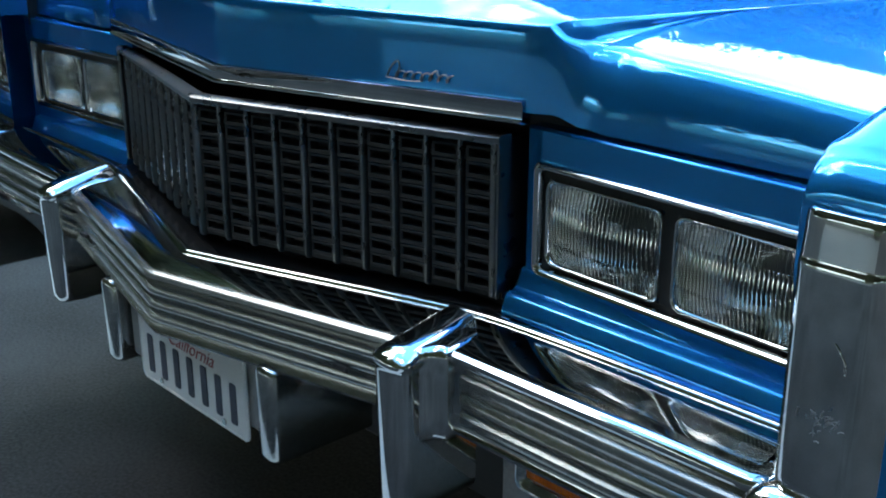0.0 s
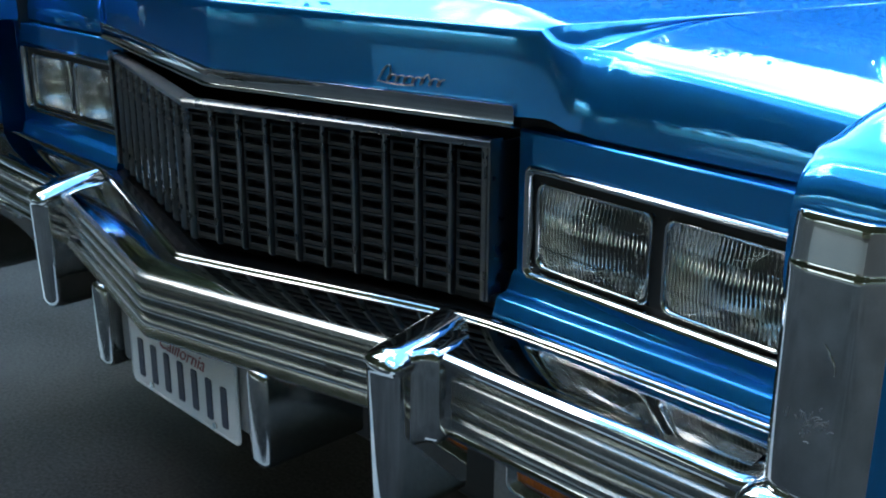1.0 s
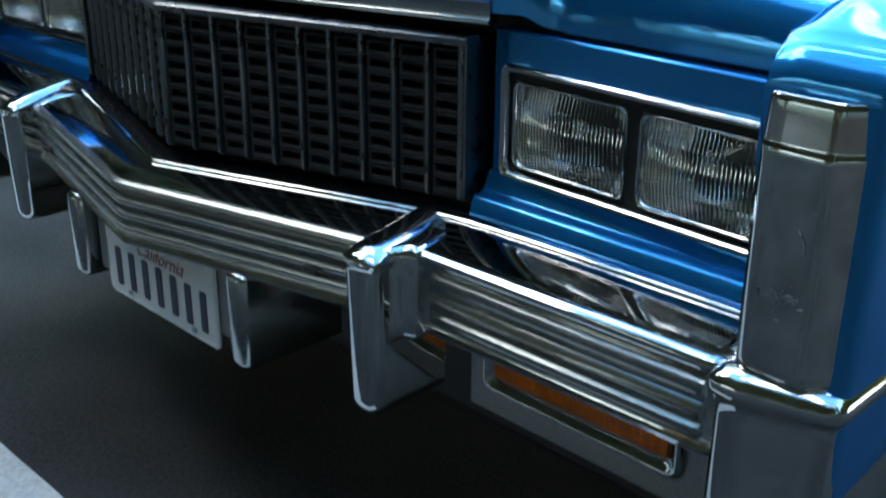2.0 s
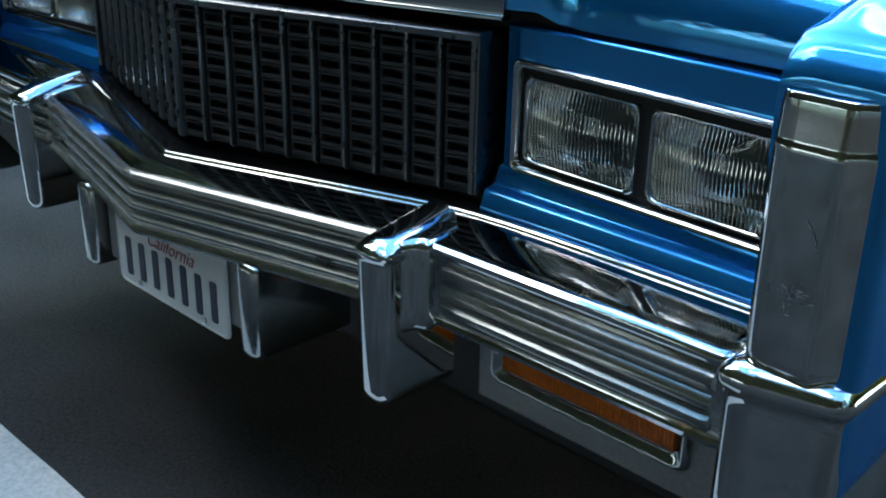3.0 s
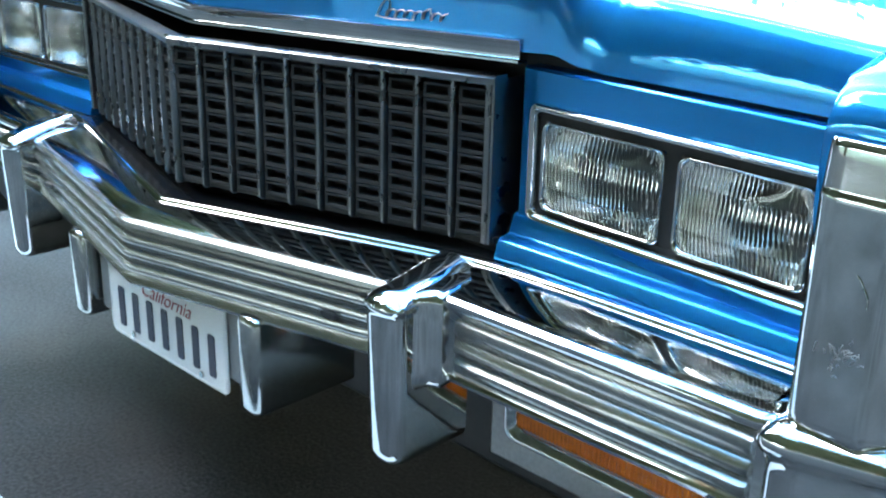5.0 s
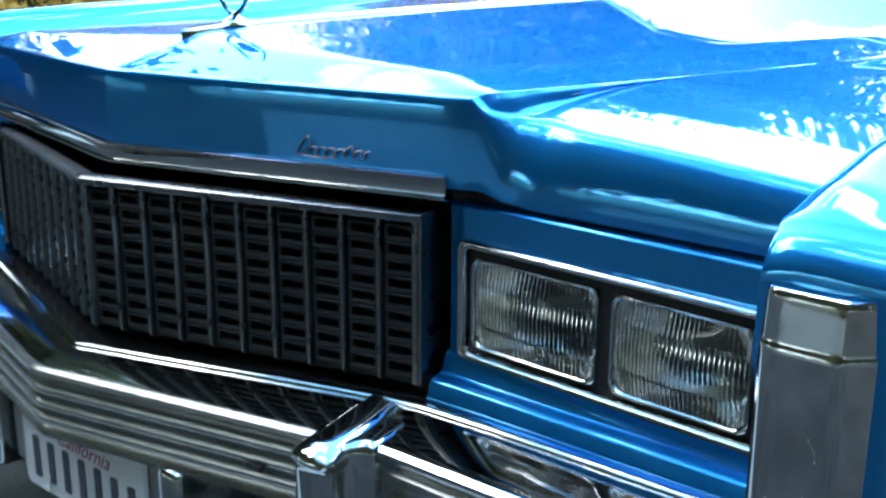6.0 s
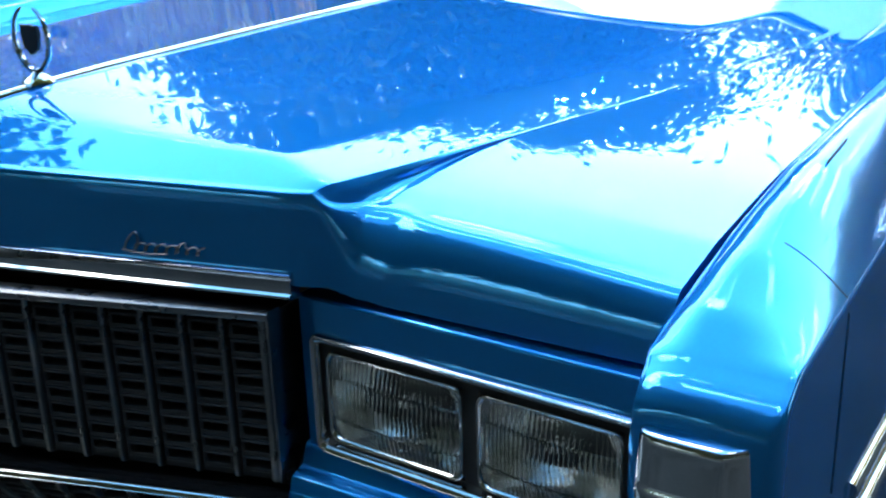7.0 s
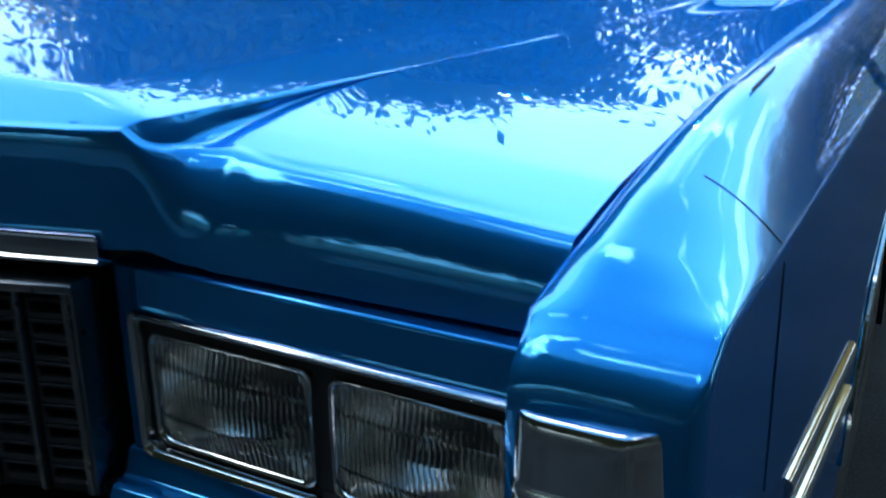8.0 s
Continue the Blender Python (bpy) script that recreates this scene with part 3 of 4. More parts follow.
# shelf and bead
SH = [(0.0, -0.024), (0.012, -0.020), (0.137, 0.014), (0.277, 0.054), (0.442, 0.098), (0.495, 0.106), (0.70, 0.110), (0.885, 0.114)]
fr = [(0.0, -0.078), (0.03, -0.074), (0.12, -0.052), (0.24, -0.027), (0.36, -0.003), (0.45, 0.017), (0.5, 0.028), (0.70, 0.030), (0.885, 0.030)]
sx = [0.0, 0.012, 0.036, 0.09, 0.137, 0.2, 0.277, 0.36, 0.442, 0.495, 0.6, 0.70, 0.8, 0.885]
rows = []
for x in sx:
    yb, yf = interp(x, SH), interp(x, fr)
    z = 0.570 + 0.022 * min(x, 0.6)
    rows.append([(x, yf, z), *[(x, yf + q * (yb - 0.007 - yf), z + 0.010 * (1 - (1 - q) ** 1.9)) for q in (0.08, 0.2, 0.35, 0.5, 0.65, 0.8, 0.92, 1.0)], (x, yb - 0.0062, z + 0.0102), (x, yb - 0.0050, z + 0.0135), (x, yb - 0.0015, z + 0.0158), (x, yb + 0.0025, z + 0.0158), (x, yb + 0.006, z + 0.0130), (x, yb + 0.008, z + 0.007), (x, yb + 0.009, z - 0.006)])
v, f = loft(rows, closed=False, caps=False)
mesh_ob("top_shelf", *join((v, f), mirror((v, f))), CHROME, bumper, "polished chrome bumper shelf with rolled rear lip", sub=1)


lrows = []
for x in sx:
    if x < 0.5:
        yb, z = interp(x, SH), 0.570 + 0.022 * min(x, 0.6)
        lrows.append([(x, yb + 0.004, z - 0.012), (x, yb + 0.006, z + 0.004), (x, 0.040 + 0.275 * x, z + 0.010), (x, 0.044 + 0.275 * x, z - 0.01)])
v, f = loft(lrows, closed=False, caps=False)
LEDGE = mat("glossy_black", (0.010, 0.010, 0.011), 0.18, coat=0.5, vary=0.3, scale=80, big=6, rough_vary=0.08)
mesh_ob("filler_ledge", *join((v, f), mirror((v, f))), LEDGE, bumper, "glossy black filler between bumper and grille", angle=50)


def outer_bar(sd):
    zt = lambda x: 0.5835 + 0.004 * (x - 0.5) / 0.4
    yb = lambda x: 0.016 + 0.004 * (x - 0.5) / 0.4
    # shell: rolled top edge and flat face
    shell = [(0.075, 0.0), (0.016, 0.0), (0.006, -0.001), (0.001, -0.005), (0.0, -0.010), (0.003, -0.016), (0.006, -0.020), (0.006, -0.094), (0.003, -0.099), (0.005, -0.105), (0.012, -0.108), (0.075, -0.106)]
    lps = [[(sd * x, yb(x) + py + dy, zt(x) + pz) for py, pz in shell] for x, dy in ((0.485, 0), (0.51, 0), (0.7, 0), (0.885, 0), (0.897, 0.004), (0.902, 0.014))]
    ob = mesh_ob("outer_bar", *loft(lps, closed=True), CHROME, bumper, "chrome outer bumper bar", angle=40)
    # ribbed insert with rounded ends
    ribs = [(-0.024, 0.006), (-0.027, 0.001), (-0.034, -0.001), (-0.041, 0.001), (-0.046, 0.005), (-0.049, 0.005), (-0.053, 0.000), (-0.059, -0.002), (-0.064, 0.0), (-0.069, 0.005), (-0.072, 0.005), (-0.076, 0.0), (-0.082, -0.001), (-0.087, 0.001), (-0.091, 0.006)]
    lps = []
    for x, k in ((0.520, 0.0), (0.523, 0.7), (0.528, 1.0), (0.7, 1.0), (0.878, 1.0), (0.884, 0.7), (0.887, 0.0)):
        lps.append([(sd * x, yb(x) + (0.007 * (1 - k) + py * k), zt(x) - 0.0575 + (pz + 0.0575) * (0.86 + 0.14 * k)) for pz, py in ribs])
    mesh_ob("ribbed_insert", *loft(lps, closed=False, caps=False), RIB_GREY, bumper, "grey ribbed impact strip", angle=35)


for sd in (1, -1):
    outer_bar(sd)


def bowed(x0, x1, y0, y1, bow, n=13):
    """Outline of an upright with a bowed front: (x, y) pairs."""
    cx, hw = (x0 + x1) / 2, (x1 - x0) / 2
    out = [(x1, y1)]
    for k in range(n):
        a = math.pi * k / (n - 1)
        c, q = math.cos(a), math.sin(a)
        out.append((cx + hw * math.copysign(abs(c) ** 0.78, c), y0 + bow * (1 - q ** 0.9)))
    return out + [(x0, y1)]


def guard(sd):
    """Upright guard: bowed front, broad side, and a hipped cap that rises towards the shelf."""
    def sec(z, o, y1=0.082, lift=0.0, w=0.0):
        return [(sd * a, b, z + lift * (b + 0.04)) for a, b in bowed(0.4305 + o - w, 0.4885 - o + w, -0.040 + o, y1, 0.020)]
    lps = [sec(0.371, 0.014), sec(0.3722, 0.008), sec(0.376, 0.0045), sec(0.383, 0.0030), sec(0.388, 0.0026), sec(0.45, 0.0015), sec(0.52, 0.0005), sec(0.558, 0.0), sec(0.5625, 0.0), sec(0.5645, -0.0015), sec(0.570, -0.0025, 0.083, 0.03), sec(0.5745, 0.0, 0.083, 0.08), sec(0.578, 0.006, 0.082, 0.16), sec(0.5805, 0.014, 0.078, 0.20), sec(0.5815, 0.022, 0.072, 0.21)]
    mesh_ob("bumper_guard", *loft(lps), CHROME, bumper, "tall chrome bumper guard", angle=42)
    # flange sweeping out from the side of the guard to clasp the outer bar
    pts = [(0.470, 0.058), (0.470, -0.010), (0.4855, -0.014), (0.4892, -0.011), (0.4908, -0.006), (0.4935, 0.0), (0.4975, 0.0045), (0.5025, 0.0070), (0.5075, 0.0080), (0.5102, 0.0096), (0.5113, 0.0130), (0.5115, 0.058)]
    lps = [[(sd * (0.470 + (a - 0.470) * (1 - o / 0.042)), b + o * 0.8, z + 0.10 * (b - 0.008)) for a, b in pts] for z, o in ((0.4670, 0.012), (0.4690, 0.005), (0.4725, 0.0015), (0.478, 0.0), (0.50, 0.0), (0.55, 0.0), (0.574, 0.0), (0.5795, 0.0008), (0.5840, 0.004), (0.5870, 0.010))]
    mesh_ob("guard_clasp", *loft(lps), CHROME, bumper, angle=42)


for sd in (1, -1):
    guard(sd)


def plate_guard(sd):
    def sec(z, o):
        return [(sd * a, b, z) for a, b in bowed(0.199 + o, 0.243 - o, -0.052 + o, 0.115, 0.012)]
    mesh_ob("plate_guard", *loft([sec(0.343, 0.010), sec(0.3445, 0.005), sec(0.348, 0.0015), sec(0.354, 0), sec(0.474, 0), sec(0.479, 0.0015), sec(0.4825, 0.005), sec(0.484, 0.011)]), CHROME_DULL, bumper, "small chrome guard beside the number plate", angle=42)


for sd in (1, -1):
    plate_guard(sd)


def bumper_end(sd):
    """Tall upright end with a flat front and chamfered outer edge, and the lower corner that it stands on."""
    def sec(z, inset=0.0, back=0.0, lift=0.0):
        pts = [(0.909, 0.10), (0.909, 0.036), (0.9096, 0.029), (0.912, 0.0225), (0.917, 0.0185), (0.924, 0.0165), (0.934, 0.0158), (0.95, 0.0155), (0.971, 0.0157), (0.976, 0.0162), (0.979, 0.0178), (0.982, 0.0205), (1.005, 0.0445), (1.008, 0.0485), (1.0098, 0.055), (1.0102, 0.10)]
        out = []
        for x, y in pts:
            x = 0.9595 + (x - 0.9595) * (1 - inset / 0.0507)
            y = y + (inset + back if y < 0.09 else 0.0)
            out.append((sd * x, y, z + lift * (y - 0.016)))
        return out
    up = [sec(0.586, 0.010), sec(0.5885, 0.0045), sec(0.592, 0.0018), sec(0.598, 0.0004), sec(0.604, 0.0), sec(0.66), sec(0.70), sec(0.75), sec(0.794), sec(0.7975, 0.0, 0.0002), sec(0.800, 0.0, 0.0010), sec(0.8025, 0.0002, 0.0016), sec(0.8045, 0.0002, 0.0018), sec(0.815, 0.0005, 0.0024), sec(0.828, 0.0008, 0.0031), sec(0.8365, 0.0010, 0.0036), sec(0.8405, 0.0012, 0.0040), sec(0.8425, 0.0020, 0.0046), sec(0.8435, 0.0036, 0.0056)]
    mesh_ob("bumper_end", *loft(up), CHROME, bumper, "tall upright chrome bumper end", angle=28)

    def low(z, inset=0.0, lift=0.0):
        pts = [(0.897, 0.22), (0.897, 0.024), (0.898, 0.015), (0.902, 0.009), (0.908, 0.0065), (0.920, 0.006), (0.929, 0.0065), (0.934, 0.0075), (0.938, 0.0095), (0.985, 0.022), (1.000, 0.027), (1.008, 0.033), (1.0115, 0.044), (1.012, 0.22)]
        return [(sd * (0.955 + (x - 0.955) * (1 - inset / 0.057)), y + (inset if y < 0.2 else 0.0), z + lift * (x - 0.897)) for x, y in pts]
    lo = [low(0.300, 0.014), low(0.304, 0.006), low(0.312, 0.002), low(0.45, 0.0025), low(0.545, 0.0030), low(0.556, 0.0025), low(0.562, 0.0), low(0.566, -0.003), low(0.572, -0.0045), low(0.579, -0.004), low(0.585, 0.0), low(0.590, 0.006), low(0.593, 0.016)]
    mesh_ob("bumper_corner", *loft(lo), CHROME, bumper, "chrome lower bumper corner", angle=34)


for sd in (1, -1):
    bumper_end(sd)


# valance and turn signals
mesh_ob("drain_slot", *box(0.338, 0.362, -0.021, -0.0155, 0.5165, 0.5225), BLACK, bumper, "small dark slot")
mesh_ob("drain_slot", *box(-0.362, -0.338, -0.021, -0.0155, 0.5165, 0.5225), BLACK, bumper, "small dark slot")


def scuffs():
    """Old sticker residue and two scratches on one bumper end."""
    rnd = random.Random(12)
    for x, z, ln, tilt in ((0.958, 0.735, 0.012, 1.1), (0.964, 0.724, 0.016, 1.3)):
        mesh_ob("scratch", *tube([(x + ln * (k - 0.5) * math.cos(tilt) + 0.002 * math.sin(3 * k), 0.0153, z + ln * (0.5 - k) * math.sin(tilt)) for k in np.linspace(0, 1, 5)], 0.0006, 5), CHROME_DULL, bumper, "short bright scratch", smooth=False)
    geos = []
    for _ in range(26):
        x, z, a, ln = 0.950 + rnd.gauss(0, 0.008), 0.668 + rnd.gauss(0, 0.008), rnd.uniform(0, 3.1), rnd.uniform(0.003, 0.009)
        geos.append(tube([(x - ln / 2 * math.cos(a), 0.0155, z - ln / 2 * math.sin(a)), (x, 0.0152, z + 0.001), (x + ln / 2 * math.cos(a), 0.0155, z + ln / 2 * math.sin(a))], 0.0004, 4))
    mesh_ob("sticker_residue", *join(*geos), SILVER, bumper, "faint sticker residue", smooth=False)


scuffs()


def valance(sd):
    def bx(a, b, c, d, e, g):
        return box(min(sd * a, sd * b), max(sd * a, sd * b), c, d, e, g)
    mesh_ob("lower_valance", *bx(0.470, 0.905, 0.146, 0.16, 0.315, 0.50), SILVER, car, "grey metal lower valance", bevel=0.004)
    lps = []
    for off, y in ((-0.004, 0.150), (0.0, 0.138), (0.003, 0.135), (0.007, 0.136), (0.010, 0.141), (0.013, 0.141), (0.016, 0.147)):
        lps.append([(sd * a, y, b) for a, b in rrect(0.500 + off, 0.800 - off, 0.354 + off, 0.452 - off, 0.014)])
    ts = mesh_ob("turn_signal", *loft(lps, caps=False), CHROME_DULL, car, "amber turn signal in a metal rim, unlit", angle=60)
    # amber lens with fine upright flutes
    nx = 90
    top, bot = [], []
    for i in range(nx + 1):
        x = 0.520 + 0.262 * i / nx
        y = 0.1385 + (0.0016 if i % 2 else 0.0)
        top.append([(sd * x, 0.147, 0.374), (sd * x, y + 0.002, 0.375), (sd * x, y, 0.380), (sd * x, y, 0.405), (sd * x, y, 0.428), (sd * x, y + 0.002, 0.433), (sd * x, 0.147, 0.434)])
    mesh_ob("amber_lens", *loft(top, closed=True), AMBER, ts, "amber fluted lens", smooth=False)
    mesh_ob("screw", *tube([(sd * 0.5105, 0.1395, 0.40), (sd * 0.5105, 0.136, 0.40)], 0.004, 10), CHROME_DULL, ts)


for sd in (1, -1):
    valance(sd)

# dark underside between the valances, radiator support
mesh_ob("underbody", *join(box(-0.46, 0.46, 0.16, 0.30, 0.44, 0.58), box(-0.80, 0.80, 0.34, 0.40, 0.20, 0.46), box(-0.90, 0.90, 0.24, 1.70, 0.22, 0.30)), BLACK, car, "black underbody", bevel=0.01)
mesh_ob("firewall", *box(-0.98, 0.98, 1.68, 1.72, 0.25, 0.93), BLACK, car)


# number plate
def number_plate():
    p = mesh_ob("number_plate", *loft([[(a, y, b) for a, b in rrect(-0.1525 + o, 0.1525 - o, 0.336 + o, 0.488 - o, 0.012)] for y, o in ((-0.030, 0.0), (-0.0325, 0.0), (-0.0332, 0.001))]), PLATE_WHITE, car, "white licence plate with dark characters", angle=50)
    mesh_ob("plate_rim", *loft([[(a, y, b) for a, b in rrect(-0.1525 + o, 0.1525 - o, 0.336 + o, 0.488 - o, 0.012)] for y, o in ((-0.0325, 0.002), (-0.0345, 0.003), (-0.0345, 0.004), (-0.0325, 0.005))], caps=False), PLATE_WHITE, p)
    for i in range(7):
        x = -0.118 + 0.0393 * i
        mesh_ob("number_bar", *loft([[(a, y, b) for a, b in rrect(x - 0.008, x + 0.008, 0.354, 0.418, 0.003, 2)] for y in (-0.0325, -0.0345)]), PLATE_INK, p)
    cu = bpy.data.curves.new("state_script", "FONT")
    cu.body, cu.size, cu.extrude, cu.shear, cu.align_x, cu.offset = "California", 0.033, 0.0004, 0.45, "CENTER", -0.0001
    tx = new("state_script", cu)
    tx.parent = p
    tx.matrix_basis = pose(0.005, -0.0342, 0.4245, 90, 0, 0)
    cu.materials.append(PLATE_RED)
    mesh_ob("bolt", *tube([(-0.09, -0.030, 0.348), (-0.09, -0.036, 0.348)], 0.005, 10), CHROME_DULL, p)
    mesh_ob("bolt", *tube([(0.09, -0.030, 0.348), (0.09, -0.036, 0.348)], 0.005, 10), CHROME_DULL, p)
    mesh_ob("plate_bracket", *box(-0.19, 0.19, -0.028, 0.10, 0.36, 0.485), SILVER, car, "grey plate bracket box", bevel=0.006)


number_plate()


# maker's script on the bonnet front: plain slanted strokes
def script_badge():
    pts = []
    for k in range(121):
        q = k / 120
        tall = 0.010 if q < 0.16 else 0.0042
        up = tall * (1 - math.cos(2 * math.pi * 7.5 * q)) * (1.5 if 0.62 < q < 0.74 else 1.0)
        x = 0.305 + 0.094 * q - 0.0035 * math.sin(2 * math.pi * 7.5 * q) + 0.45 * up
        pts.append((x, 0.0440 + 0.19 * x, 0.8575 + 0.002 * q + up))
    tail = [(0.302 + 0.055 * q, 0.0440 + 0.19 * (0.302 + 0.055 * q), 0.857 - 0.002 * math.sin(3 * q)) for q in np.linspace(0, 1, 8)]
    mesh_ob("name_badge", *join(tube(pts, 0.0011, 6), tube(tail, 0.0009, 6)), SCRIPT, car, "small dark metal script badge", angle=60)


script_badge()


# ridge moulding and ornament
def ridge():
    pts = []
    for s in (0.108, 0.114, 0.13, 0.16, 0.3, 0.5, 0.8, 1.1, 1.4, 1.58):
        zc, y = ridge_z(s), ridge_y(s)
        w = 0.0015 if s < 0.11 else 0.0060
        pts.append([(-w, y, zc - 0.005), (-w * 0.85, y, zc + 0.003), (-w * 0.4, y, zc + 0.0055), (w * 0.4, y, zc + 0.0055), (w * 0.85, y, zc + 0.003), (w, y, zc - 0.005)])
    mesh_ob("ridge_moulding", *loft(pts), CHROME, car, "slim chrome strip along the bonnet ridge", angle=60)
    y, z = 0.262, 0.979
    base = mesh_ob("hood_ornament", *loft([[(a, y + b, zz) for a, b in rrect(-w, w, -l, l, w * 0.9, 3)] for zz, w, l in ((z, 0.0095, 0.024), (z + 0.008, 0.0075, 0.018), (z + 0.013, 0.004, 0.008), (z + 0.017, 0.003, 0.004))]), CHROME, car, "chrome wreath-shaped bonnet ornament", angle=60)
    zc, lp = z + 0.017 + 0.040, []
    for k in range(29):
        a = radians(112 + 316 * k / 28)
        c = Vector((0.032 * math.cos(a), 0.0, 0.041 * math.sin(a)))
        d = Vector((math.cos(a), 0, math.sin(a)))
        r = 0.0036 - 0.0018 * abs(k / 14 - 1) ** 3
        lp.append([tuple(Vector((0, y, zc)) + c + r * (math.cos(q) * d + math.sin(q) * Vector((0, 1, 0)))) for q in np.linspace(0, 2 * math.pi, 8, endpoint=False)])
    mesh_ob("ring", *loft(lp), CHROME, base, "open chrome wreath")
    sh = [(-0.016, 0.018), (-0.008, 0.0165), (0.0, 0.019), (0.008, 0.0165), (0.016, 0.018), (0.0165, 0.004), (0.012, -0.013), (0.0, -0.020), (-0.012, -0.013), (-0.0165, 0.004)]
    mesh_ob("shield", *loft([[(a, y + yy, zc + b) for a, b in sh] for yy in (-0.003, 0.003)]), BLACK, base, "dark plain shield", bevel=0.001)
    mesh_ob("stem", *tube([(0, y, zc - 0.042), (0, y, zc - 0.030), (0, y, zc - 0.017)], 0.0022, 8), CHROME, base)


ridge()


# small fender details: panel gap, lamp monitor, black block as shade in the bonnet corner gap
for sd in (1, -1):
    y = 0.235
    zt, xin = fender_top(y) + 0.002, seam_x(y) + 0.004
    xm = xin + (0.34 + 0.10 * smooth01((y - 0.1) / 0.5)) * (1.0125 - xin)
    pts = [(xm + (1.0095 - xm) * k, zt - (zt - 0.888) * k ** 1.75) for k in np.linspace(0.3, 1, 9)] + [(1.0127, 0.872), (1.0133, 0.80), (1.0136, 0.70)]
    mesh_ob("panel_gap", *tube([(sd * a, y + 0.015 * (zt - b), b) for a, b in pts], 0.0007, 6), BLACK, car, "fine dark panel gap across the fender")
    lps = [[(sd * (0.951 + a), yy, fender_top(yy) + 0.0005 + b) for a, b in rrect(-w, w, 0, h, 0.0014, 2)] for yy, w, h in ((0.395, 0.0010, 0.002), (0.398, 0.0013, 0.0028), (0.475, 0.0013, 0.0028), (0.478, 0.0010, 0.002))]
    mesh_ob("lamp_monitor", *loft(lps), BLACK, car, "small black lamp monitor on the fender", angle=50)
    mesh_ob("gap_shade", *box(min(sd * 0.884, sd * 0.893), max(sd * 0.884, sd * 0.893), 0.150, 0.24, 0.80, 0.874), BLACK, car, "black rubber seal at the bonnet corner", bevel=0.002)

# side mouldings on the fender
for sd in (1, -1):
    for z0, z1, y0, y1 in ((0.640, 0.588, 0.345, 0.765), (0.585, 0.528, 0.30, 0.775)):
        lps = []
        for k in np.linspace(0, 1, 6):
            y, z = y0 + (y1 - y0) * k, z0 + (z1 - z0) * k
            lps.append([(sd * px, y, z + pz) for px, pz in ((1.006, -0.011), (1.014, -0.011), (1.018, -0.007), (1.0175, -0.002), (1.020, 0.002), (1.018, 0.008), (1.014, 0.011), (1.006, 0.011))])
        mesh_ob("side_moulding", *loft(lps), CHROME, car, "bright side moulding", angle=50)


# wheels
def wheel(sd):
    w = mesh_ob("wheel", *loft([[(sd * x, 1.30 + r * math.cos(a), 0.345 + r * math.sin(a)) for a in np.linspace(0, 2 * math.pi, 40, endpoint=False)] for x, r in ((0.76, 0.2), (0.76, 0.32), (0.78, 0.343), (0.82, 0.345), (0.93, 0.345), (0.965, 0.335), (0.975, 0.30), (0.972, 0.215))]), TYRE, car, "black rubber tyre", angle=40)
    mesh_ob("wheel_cover", *loft([[(sd * x, 1.30 + r * math.cos(a), 0.345 + r * math.sin(a)) for a in np.linspace(0, 2 * math.pi, 40, endpoint=False)] for x, r in ((0.968, 0.215), (0.975, 0.20), (0.965, 0.15), (0.975, 0.07), (0.977, 0.02))]), CHROME, w, "chrome wheel cover", angle=60)


for sd in (1, -1):
    wheel(sd)

# cowl
mesh_ob("cowl", *join(box(-0.93, 0.93, 1.755, 1.93, 0.88, 0.945)), PAINT, car, "blue cowl panel below the windscreen", bevel=0.01)


